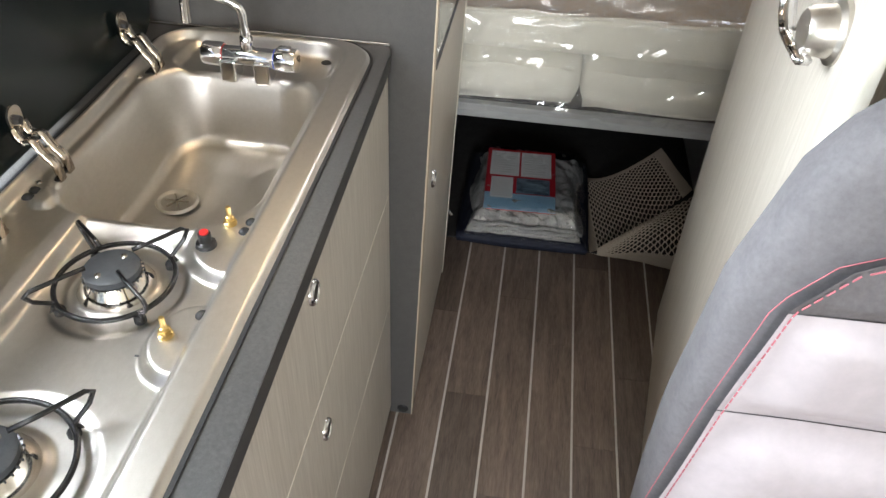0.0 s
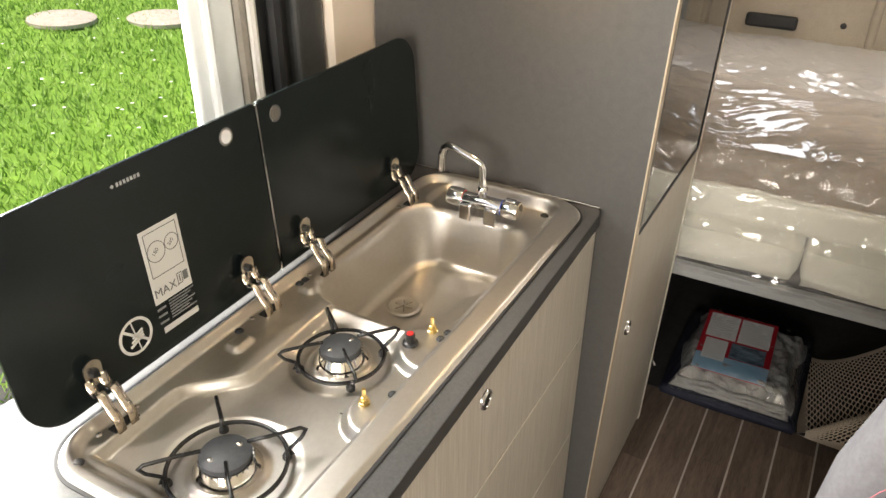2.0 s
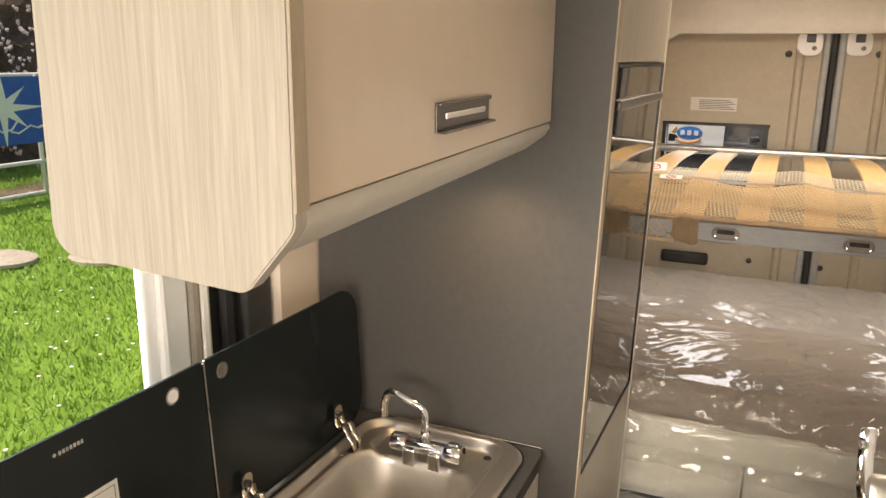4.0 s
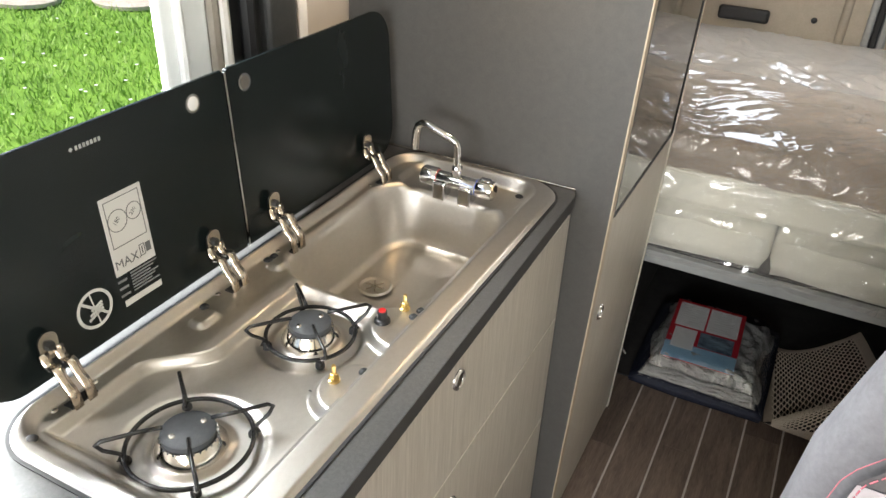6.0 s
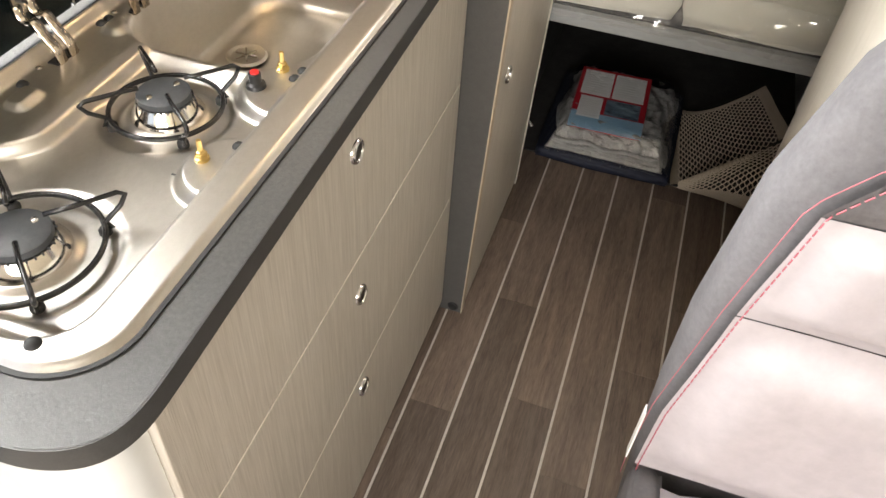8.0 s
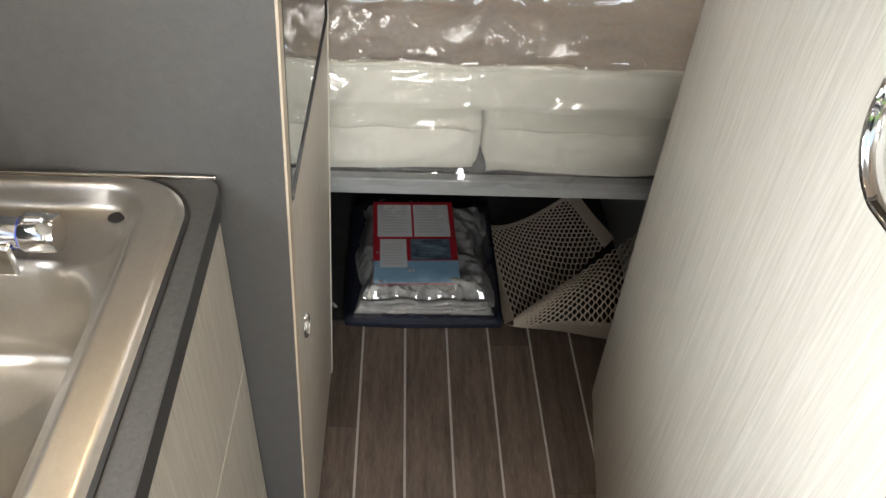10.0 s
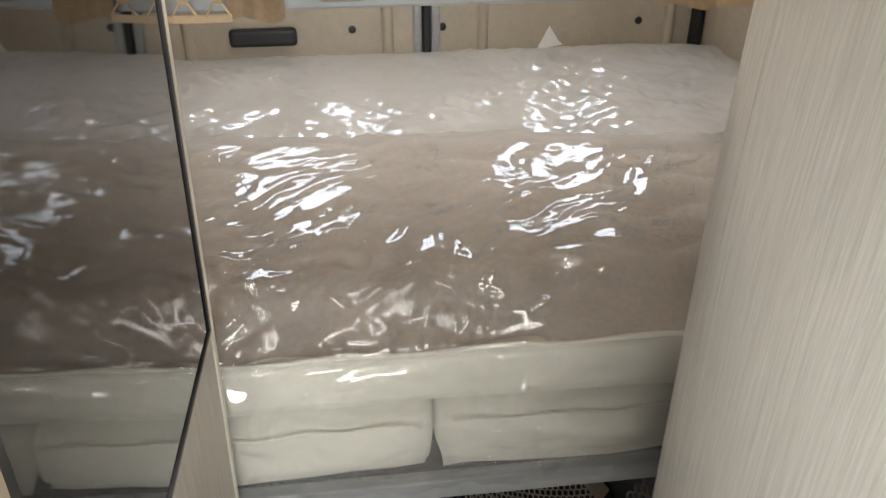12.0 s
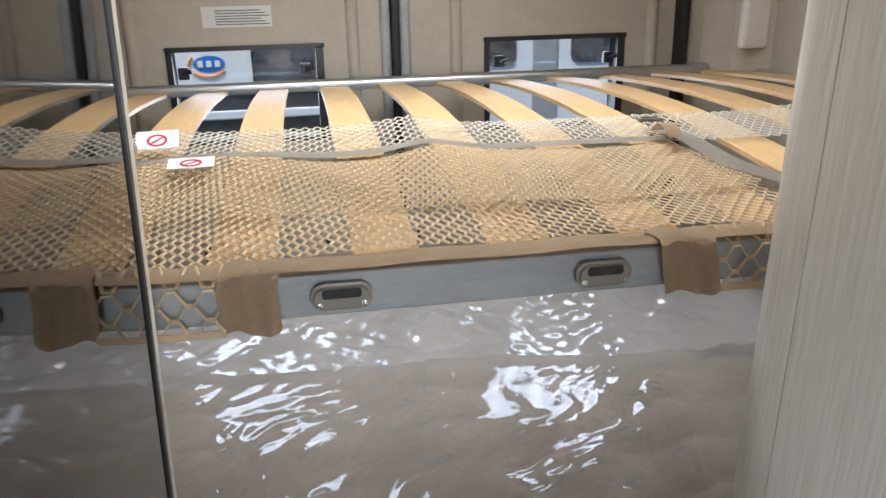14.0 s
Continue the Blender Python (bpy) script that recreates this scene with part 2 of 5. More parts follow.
PANE, _ = see_through("window_glass", (0.85, 0.87, 0.88), 0.02, 0.0)
FILM, film_gloss = see_through("clear_plastic_film", (0.96, 0.95, 0.94), 0.035, 0.06, 0.06)
SKIRT, skirt_gloss = see_through("crumpled_film_skirt", (0.97, 0.96, 0.93), 0.06, 0.09, 0.08)
MILKY, _ = see_through("milky_plastic_film", (0.95, 0.95, 0.97), 0.035, 0.17, 0.32)
POLY, _ = see_through("polythene_bag", (0.95, 0.95, 0.95), 0.05, 0.05)


# ---------- mesh helpers ----------
def part(name, bm, mat, parent=None, label="", smooth=False, angle=None):
    me = bpy.data.meshes.new(name)
    bm.normal_update()
    bm.to_mesh(me)
    bm.free()
    me.materials.append(mat)
    if smooth:
        me.shade_smooth()
        if angle:
            me.set_sharp_from_angle(angle=radians(angle))
    ob = new(name, me)
    if parent is not None:
        ob.parent = parent
    if label:
        ob["label"] = label
    return ob


def thing(name, label, category, group="", kind="", at=(0, 0, 0)):
    ob = new(name)
    ob.empty_display_size = 0.05
    ob.location = at
    return tagged(ob, label, category, group, kind)


def box(x0, x1, y0, y1, z0, z1, bevel=0.0, seg=2):
    bm = bmesh.new()
    bmesh.ops.create_cube(bm, size=1)
    for v in bm.verts:
        v.co = Vector(((x0 + x1) / 2 + v.co.x * (x1 - x0), (y0 + y1) / 2 + v.co.y * (y1 - y0), (z0 + z1) / 2 + v.co.z * (z1 - z0)))
    if bevel:
        bmesh.ops.bevel(bm, geom=bm.edges[:], offset=bevel, segments=seg, affect="EDGES", profile=0.5)
    return bm


def joined(*bms):
    out = bmesh.new()
    for bm in bms:
        me = bpy.data.meshes.new("tmp")
        bm.to_mesh(me)
        bm.free()
        out.from_mesh(me)
        bpy.data.meshes.remove(me)
    return out


def moved(bm, m):
    bmesh.ops.transform(bm, matrix=m, verts=bm.verts[:])
    return bm


def lean(bm, k=0.029):
    for v in bm.verts:
        v.co.x += k * v.co.z
    return bm


def lathe(profile, seg=32, at=(0, 0, 0)):
    """Turns (r, z) pairs round z."""
    bm = bmesh.new()
    rings = []
    for r, z in profile:
        if r < 1e-6:
            rings.append([bm.verts.new((at[0], at[1], at[2] + z))])
        else:
            rings.append([bm.verts.new((at[0] + r * math.cos(2 * math.pi * i / seg), at[1] + r * math.sin(2 * math.pi * i / seg), at[2] + z)) for i in range(seg)])
    for a, b in zip(rings, rings[1:]):
        for i in range(seg):
            j = (i + 1) % seg
            if len(a) == 1 and len(b) == 1:
                continue
            if len(a) == 1:
                bm.faces.new((a[0], b[j], b[i]))
            elif len(b) == 1:
                bm.faces.new((a[i], a[j], b[0]))
            else:
                bm.faces.new((a[i], a[j], b[j], b[i]))
    bmesh.ops.recalc_face_normals(bm, faces=bm.faces[:])
    return bm


def tube(points, r, seg=10, closed=False, taper=None):
    """A round bar along points."""
    pts = [Vector(p) for p in points]
    bm = bmesh.new()
    n = len(pts)
    rings = []
    side = None
    for i, p in enumerate(pts):
        if closed:
            d = (pts[(i + 1) % n] - pts[i - 1]).normalized()
        else:
            d = (pts[min(i + 1, n - 1)] - pts[max(i - 1, 0)]).normalized()
        if side is None:
            side = d.orthogonal().normalized()
        side = (side - d * side.dot(d)).normalized()
        up = d.cross(side)
        rr = r * (taper[i] if taper else 1)
        rings.append([bm.verts.new(p + rr * (math.cos(2 * math.pi * k / seg) * side + math.sin(2 * math.pi * k / seg) * up)) for k in range(seg)])
    pairs = list(zip(rings, rings[1:])) + ([(rings[-1], rings[0])] if closed else [])
    for a, b in pairs:
        for k in range(seg):
            bm.faces.new((a[k], a[(k + 1) % seg], b[(k + 1) % seg], b[k]))
    if not closed:
        bm.faces.new(rings[0][::-1])
        bm.faces.new(rings[-1])
    bmesh.ops.recalc_face_normals(bm, faces=bm.faces[:])
    return bm


def arc(cx, cy, r, a0, a1, n):
    return [(cx + r * math.cos(radians(a0 + (a1 - a0) * i / n)), cy + r * math.sin(radians(a0 + (a1 - a0) * i / n))) for i in range(n + 1)]


def round_rect(x0, x1, y0, y1, r, n=6):
    """Corner radii r: one number, or four from (x1, y1) turning left."""
    r = [r] * 4 if not isinstance(r, (list, tuple)) else r
    return (arc(x1 - r[0], y1 - r[0], r[0], 0, 90, n) + arc(x0 + r[1], y1 - r[1], r[1], 90, 180, n)
            + arc(x0 + r[2], y0 + r[2], r[2], 180, 270, n) + arc(x1 - r[3], y0 + r[3], r[3], 270, 360, n))


def prism(outline, a, b, axis="z", bevel=0.0, seg=2):
    """A flat outline (u, v) pushed from a to b along an axis. x: (y, z); y: (x, z); z: (x, y)."""
    put = {"x": lambda u, v, w: (w, u, v), "y": lambda u, v, w: (u, w, v), "z": lambda u, v, w: (u, v, w)}[axis]
    bm = bmesh.new()
    lo = [bm.verts.new(put(u, v, a)) for u, v in outline]
    hi = [bm.verts.new(put(u, v, b)) for u, v in outline]
    f1, f2 = bm.faces.new(lo[::-1]), bm.faces.new(hi)
    for i in range(len(lo)):
        j = (i + 1) % len(lo)
        bm.faces.new((lo[i], lo[j], hi[j], hi[i]))
    bmesh.ops.recalc_face_normals(bm, faces=bm.faces[:])
    if bevel:
        bmesh.ops.bevel(bm, geom=[*f1.edges, *f2.edges], offset=bevel, segments=seg, affect="EDGES")
    return bm


def sheet(nx, ny, place):
    """A grid of (nx + 1) x (ny + 1) points, at place(u, v) for u and v from 0 to 1."""
    bm = bmesh.new()
    vs = [[bm.verts.new(place(i / nx, j / ny)) for j in range(ny + 1)] for i in range(nx + 1)]
    for i in range(nx):
        for j in range(ny):
            bm.faces.new((vs[i][j], vs[i + 1][j], vs[i + 1][j + 1], vs[i][j + 1]))
    return bm


def smoothstep(a, b, x):
    t = min(1.0, max(0.0, (x - a) / (b - a)))
    return t * t * (3 - 2 * t)


def rr_dist(x, y, x0, x1, y0, y1, r):
    """Signed distance to a rounded rectangle, negative inside."""
    qx, qy = abs(x - (x0 + x1) / 2) - (x1 - x0) / 2 + r, abs(y - (y0 + y1) / 2) - (y1 - y0) / 2 + r
    return math.hypot(max(qx, 0), max(qy, 0)) + min(max(qx, qy), 0) - r


def writing(name, text, size, m, mat, parent, depth=0.0004):
    cu = bpy.data.curves.new(name, "FONT")
    cu.body, cu.size, cu.align_x, cu.extrude = text, size, "CENTER", depth
    tmp = new("tmp_text", cu)
    me = bpy.data.meshes.new_from_object(tmp.evaluated_get(bpy.context.evaluated_depsgraph_get()))
    bpy.data.objects.remove(tmp)
    me.transform(m)
    me.materials.clear()
    me.materials.append(mat)
    ob = new(name, me)
    ob.parent = parent
    return ob


# ---------- structure ----------
part("floor", box(-0.5, 1.38, -3.3, 1.9, -0.06, -0.003), JOINT)
FLOOR = tagged(bpy.data.objects["floor"], "grey-brown wood-look vinyl floor with pale joint lines", "floor", kind="structure")
part("ceiling", joined(box(-0.56, 1.44, -3.36, 0.78, 1.93, 1.98), box(-0.56, 1.44, 1.26, 1.96, 1.93, 1.98), box(-0.56, 0.10, 0.78, 1.26, 1.93, 1.98), box(0.78, 1.44, 0.78, 1.26, 1.93, 1.98)), CEILING_M)
# unseen hatch, added to house the bunk's fill lamp; its lid blocks the sun
hatch = thing("roof_hatch", "unseen white framed hatch added over the beds to house a fill lamp", "roof hatch", kind="structure")
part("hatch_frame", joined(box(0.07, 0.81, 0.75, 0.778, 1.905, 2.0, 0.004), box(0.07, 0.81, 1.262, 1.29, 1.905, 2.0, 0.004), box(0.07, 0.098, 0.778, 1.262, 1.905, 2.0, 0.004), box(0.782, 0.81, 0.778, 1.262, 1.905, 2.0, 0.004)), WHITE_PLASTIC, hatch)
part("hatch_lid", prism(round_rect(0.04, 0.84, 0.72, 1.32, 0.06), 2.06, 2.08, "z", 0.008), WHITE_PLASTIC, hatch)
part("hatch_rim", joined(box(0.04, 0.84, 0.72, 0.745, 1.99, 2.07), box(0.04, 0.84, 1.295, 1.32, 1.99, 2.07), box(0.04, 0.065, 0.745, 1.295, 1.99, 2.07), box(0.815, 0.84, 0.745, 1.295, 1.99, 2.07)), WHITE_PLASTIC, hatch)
tagged(bpy.data.objects["ceiling"], "pale lined van ceiling", "ceiling", kind="structure")

wall = part("wall_left", joined(box(-0.56, -0.5, 0.06, 1.96, -0.06, 1.93), box(-0.56, -0.5, -3.36, -2.15, -0.06, 1.93),
                                box(-0.56, -0.5, -2.15, 0.06, 1.78, 1.93)), BEIGE)
tagged(wall, "beige lined side wall with an open sliding door", "wall", kind="structure")
wall = part("wall_right", box(1.38, 1.44, -3.36, 1.96, -0.06, 1.93), BEIGE)
tagged(wall, "beige lined side wall of the van", "wall", kind="structure")
wall = part("wall_front", joined(box(-0.5, 1.38, -3.36, -3.3, -0.06, 1.05), box(-0.5, 1.38, -3.36, -3.3, 1.75, 1.93),
                                 box(-0.5, -0.3, -3.36, -3.3, 1.05, 1.75), box(1.18, 1.38, -3.36, -3.3, 1.05, 1.75)), BEIGE)
tagged(wall, "plain front bulkhead round the windscreen opening", "wall", kind="structure")


def door_pillar():
    t = thing("door_pillar", "white door pillar with black rubber seals and beige trim", "door pillar", kind="structure")
    part("pillar_face", box(-0.512, -0.495, -0.43, -0.335, -0.06, 1.78, 0.006, 3), WHITE_GLOSS, t)
    part("pillar_lip", tube([(-0.49, -0.40, z) for z in (-0.05, 0.8, 1.78)], 0.008, 8), WHITE_PLASTIC, t)
    part("seal", tube([(-0.49, -0.33, z) for z in (-0.05, 0.8, 1.78)], 0.011, 8), TAUPE, t, "brown rubber door seal")
    part("seal", tube([(-0.492, -0.305, z) for z in (-0.05, 0.8, 1.78)], 0.010, 8), OFFWHITE, t)
    part("channel", box(-0.56, -0.505, -0.325, -0.12, -0.06, 1.78), BLACK_PLASTIC, t, "black plastic channel")
    part("seal", tube([(-0.497, -0.245, z) for z in (-0.05, 0.8, 1.78)], 0.014, 8), RUBBER, t, "black rubber door seal")
    part("inner_strip", box(-0.52, -0.485, -0.205, -0.125, -0.06, 1.78, 0.01, 3), WORKTOP_EDGE, t, "dark grey plastic strip")
    part("trim", box(-0.53, -0.47, -0.122, 0.058, -0.06, 1.78, 0.002, 2), CREAM_GLOSS, t, "cream inner trim")


door_pillar()


def rear_door(name, x0, x1, wx0, wx1, caps):
    t = thing(name, "beige lined van rear door with a small tinted window", "door", "rear doors", "structure")
    z0, z1, wz0, wz1, y0, y1 = -0.06, 1.93, 1.125, 1.355, 1.888, 1.945
    part("panel", joined(box(x0, x1, y0, y1, z0, wz0), box(x0, x1, y0, y1, wz1, z1), box(x0, wx0, y0, y1, wz0, wz1), box(wx1, x1, y0, y1, wz0, wz1)), BEIGE, t)
    # soft moulded ribs beside the window
    part("rib", joined(*[prism(arc(x, 1.889, 0.016, 180, 360, 8), 0.70, 1.68, "z") for x in (wx0 - 0.085, wx1 + 0.085)]), BEIGE, t, smooth=True, angle=50)
    win = part("window_frame", joined(*[prism(o, 1.882, 1.94, "y") for o in (
        round_rect(wx0 - 0.010, wx0 + 0.004, wz0, wz1, 0.004), round_rect(wx1 - 0.012, wx1 + 0.008, wz0, wz1, 0.004),
        round_rect(wx0 - 0.012, wx1 + 0.012, wz1 - 0.004, wz1 + 0.008, 0.004), round_rect(wx0 - 0.012, wx1 + 0.012, wz0 - 0.008, wz0 + 0.005, 0.004))]), BLACK_PLASTIC, t, "black window frame")
    pane = part("pane", box(wx0, wx1, 1.938, 1.943, wz0, wz1), PANE, win, "tinted glass pane")
    pane.visible_shadow = False
    for x in (wx0 + 0.03, wx1 - 0.04):
        part("latch", joined(box(x - 0.014, x + 0.014, 1.872, 1.89, 1.285, 1.315, 0.004), tube([(x, 1.87, 1.30), (x + 0.022, 1.866, 1.306)], 0.006, 8)), BLACK_PLASTIC, win)
    for x in caps:
        part("screw_cap", moved(lathe([(0, 0.006), (0.009, 0.004), (0.011, 0)], 14), pose(x, 1.888, 0.835, 90, 0, 0)), BLACK_PLASTIC, t)
    return t


d1 = rear_door("door_1", -0.305, 0.445, -0.084, 0.284, (-0.26, 0.272))
d2 = rear_door("door_2", 0.505, 1.25, 0.722, 1.095, (0.523, 1.09))
part("door_pull", box(-0.06, 0.122, 1.862, 1.889, 0.80, 0.850, 0.012, 3), BLACK_PLASTIC, d1, "black recessed pull")
st = part("sticker", box(0.003, 0.171, 1.8995, 1.9005, 1.407, 1.457), STICKER, d1, "pale printed instruction sticker")
part("print_lines", joined(*[box(0.035, 0.165 - 0.01 * (k % 3), 1.8985, 1.8993, 1.413 + 0.0065 * k, 1.4155 + 0.0065 * k) for k in range(6)]), INK, st)
for v in st.data.vertices:
    v.co.y -= 0.0125
st.children[0].location.y -= 0.0125

seal = thing("door_seal", "black centre seal between grey door edges", "door seal", kind="structure")
part("seal", box(0.467, 0.487, 1.86, 1.93, -0.05, 1.93, 0.005), RUBBER, seal)
part("edge_trim", box(0.440, 0.465, 1.872, 1.93, -0.05, 1.93, 0.008), GREY_PAINT, seal)
part("edge_trim", box(0.489, 0.516, 1.872, 1.93, -0.05, 1.93, 0.008), GREY_PAINT, seal)
for d, x, cap in ((d1, 0.400, 0.330), (d2, 0.556, 0.62)):
    pl = part("top_bracket", prism(round_rect(x - 0.045, x + 0.038, 1.615, 1.70, 0.03, 6), 1.872, 1.8875, "y", 0.004), WHITE_PLASTIC, d, "white latch bracket")
    part("latch_block", box(x - 0.016, x + 0.014, 1.862, 1.8715, 1.660, 1.688, 0.002), BLACK_PLASTIC, pl)
    part("bracket_screw", moved(lathe([(0, 0.004), (0.007, 0.003), (0.008, 0)], 12), pose(x + 0.012, 1.8715, 1.640, 90, 0, 0)), DARK_STEEL, pl)
    part("screw_cap", moved(lathe([(0, 0.006), (0.010, 0.004), (0.012, 0)], 14), pose(cap, 1.888, 1.62, 90, 0, 0)), BLACK_PLASTIC, d)
seal = thing("door_seal", "black rubber seal round the rear doorway", "door seal", kind="structure")
part("seal", box(1.245, 1.266, 1.84, 1.93, -0.05, 1.93, 0.006), RUBBER, seal)
part("seal", box(-0.322, -0.30, 1.84, 1.93, -0.05, 1.93, 0.006), RUBBER, seal)
t = thing("wall_rear", "beige lined rear corner posts and pale header", "wall", kind="structure")
part("corner_post", prism([(1.267, 1.95), (1.267, 1.88), (1.28, 1.80), (1.315, 1.70), (1.378, 1.62), (1.378, 1.95)], -0.05, 1.925, "z"), BEIGE, t)
part("corner_post", prism([(-0.324, 1.95), (-0.498, 1.95), (-0.498, 1.62), (-0.42, 1.72), (-0.345, 1.82), (-0.324, 1.88)], -0.05, 1.925, "z"), BEIGE, t)
part("corner_pad", box(1.30, 1.372, 1.628, 1.66, 1.33, 1.46, 0.01), OFFWHITE, t, "grey-green moulded pad")
part("header", prism([(-0.30, 1.64), (-0.14, 1.64), (-0.05, 1.69), (1.18, 1.69), (1.245, 1.64), (1.245, 1.925), (-0.30, 1.925)], 1.80, 1.889, "y", 0.01), OFFWHITE, t, "pale moulded header")


# ---------- kitchen ----------
K0, K1 = -0.955, 0.0  # near and far end of the worktop
SX0, SX1, SY0, SY1 = -0.342, -0.003, -0.905, -0.004  # hob and sink unit
kitchen = thing("kitchen_unit", "kitchen unit with pale ash drawers and a white gloss end", "kitchen unit")
o1 = [(-0.455, K0)] + [(-0.03, K0), (0.006, K0 + 0.012), (0.026, K0 + 0.032), (0.034, K0 + 0.062), (0.016, K1 - 0.002), (-0.455, K1 - 0.002)]
o2 = round_rect(SX0 + 0.006, SX1 - 0.006, SY0 + 0.006, SY1 - 0.006, 0.062, 8)


for _ in range(3):  # ease the clipped corner into a curve
    eased = [o1[0]]
    for a, b in zip(o1, o1[1:]):
        long = math.hypot(b[0] - a[0], b[1] - a[1])
        k = min(0.25, 0.012 / long)
        eased += [(a[0] + (b[0] - a[0]) * k, a[1] + (b[1] - a[1]) * k), (b[0] - (b[0] - a[0]) * k, b[1] - (b[1] - a[1]) * k)]
    o1 = eased + [o1[-1]]


def ribbon(points, z0, z1, out):
    """An edge band: a thin upright strip that follows points in plan, standing out to their right."""
    pts = [Vector((*p, 0)) for p in points]
    bm = bmesh.new()
    rows = []
    for i, p in enumerate(pts):
        d = (pts[min(i + 1, len(pts) - 1)] - pts[max(i - 1, 0)]).normalized()
        n = Vector((d.y, -d.x, 0)) * out
        rows.append([bm.verts.new(q) for q in (p + Vector((0, 0, z0)), p + n + Vector((0, 0, z0)), p + n + Vector((0, 0, z1)), p + Vector((0, 0, z1)))])
    for a, b in zip(rows, rows[1:]):
        for k in range(4):
            bm.faces.new((a[k], a[(k + 1) % 4], b[(k + 1) % 4], b[k]))
    bmesh.ops.recalc_face_normals(bm, faces=bm.faces[:])
    return bm


def slab_with_hole(outer, inner, z0, z1):
    bm = bmesh.new()
    loops = []
    for o in (outer, inner):
        vs = [bm.verts.new((x, y, z1)) for x, y in o]
        loops += [bm.edges.new((vs[i], vs[(i + 1) % len(vs)])) for i in range(len(vs))]
    bmesh.ops.triangle_fill(bm, edges=loops, use_beauty=True)
    ext = bmesh.ops.extrude_face_region(bm, geom=bm.faces[:])
    for v in [g for g in ext["geom"] if isinstance(g, bmesh.types.BMVert)]:
        v.co.z = z0
    bmesh.ops.recalc_face_normals(bm, faces=bm.faces[:])
    return bm


worktop = thing("worktop", "dark grey speckled worktop with a clipped corner", "worktop")
part("slab", slab_with_hole(o1, o2, 0.869, 0.895), WORKTOP, worktop)
part("edge_band", ribbon(o1[:-1], 0.8688, 0.8946, 0.0015), WORKTOP_EDGE, worktop, smooth=True, angle=40)
part("wall_trim", box(-0.45, 0.012, -0.006, -0.0025, 0.8955, 0.9005, 0.001), SATIN, worktop, "thin metal wall trim")
for x, y in ((-0.19, -0.93), (-0.075, -0.935)):
    part("plug", lathe([(0, 0.0012), (0.004, 0.001), (0.005, 0)], 12, (x, y, 0.895)), WORKTOP_EDGE, worktop)

end = [(-0.44, -0.925), (-0.038, -0.925)] + arc(-0.038, -0.887, 0.038, -90, 0, 8) + [(0.0, -0.872)]
inner = [(x - 0.012 if x > -0.01 else x, y + 0.012) for x, y in end]
part("end_panel", prism(end + inner[::-1], 0.0, 0.867, "z"), WHITE_GLOSS, kitchen, "white gloss end panel with a rounded corner", smooth=True, angle=40)
# arbitrary grey plate and slanted black bar, added on the white end panel
part("end_trim", prism([(-0.44, -0.9285), (-0.24, -0.9285), (-0.24, -0.9255), (-0.44, -0.9255)], 0.0, 0.845, "z"), GREY_PAINT, kitchen)
part("end_rail", moved(box(-0.16, 0.16, -0.006, 0.0, -0.006, 0.006, 0.002), pose(-0.26, -0.927, 0.52, 0, 24, 0)), BLACK_PLASTIC, kitchen)
part("back_panel", box(-0.45, -0.438, -0.92, -0.003, 0.0, 0.866), OFFWHITE, kitchen)
part("front_frame", joined(box(-0.02, -0.007, -0.873, -0.862, 0.0, 0.866), box(-0.02, -0.007, -0.862, -0.003, 0.0, 0.03), box(-0.02, -0.007, -0.862, -0.003, 0.846, 0.866)), WORKTOP_EDGE, kitchen)
bands = ((0.032, 0.3490), (0.3530, 0.6140), (0.6180, 0.846))
for (z0, z1), kz in zip(bands, (0.312, 0.540, 0.798)):
    dr = part("drawer", box(-0.0065, 0.0095, -0.871, -0.006, z0, z1, 0.0012), WOOD, kitchen)
    part("edge_band", box(-0.0062, 0.0093, -0.8705, -0.0065, z1 + 0.0001, z1 + 0.0016), CREAM_EDGE, dr)
    ring = lathe([(0.0115, 0.0), (0.0115, 0.003), (0.013, 0.005), (0.015, 0.0045), (0.0165, 0.002), (0.017, 0)], 28)
    cup = lathe([(0, 0.001), (0.006, 0.0012), (0.0115, 0.003)], 28)
    part("knob_ring", moved(ring, pose(0.0095, -0.461, kz, 0, 90, 0)), CHROME, dr, "chrome push knob", smooth=True, angle=50)
    part("knob_button", moved(cup, pose(0.0095, -0.461, kz, 0, 90, 0)), DARK_STEEL, dr)


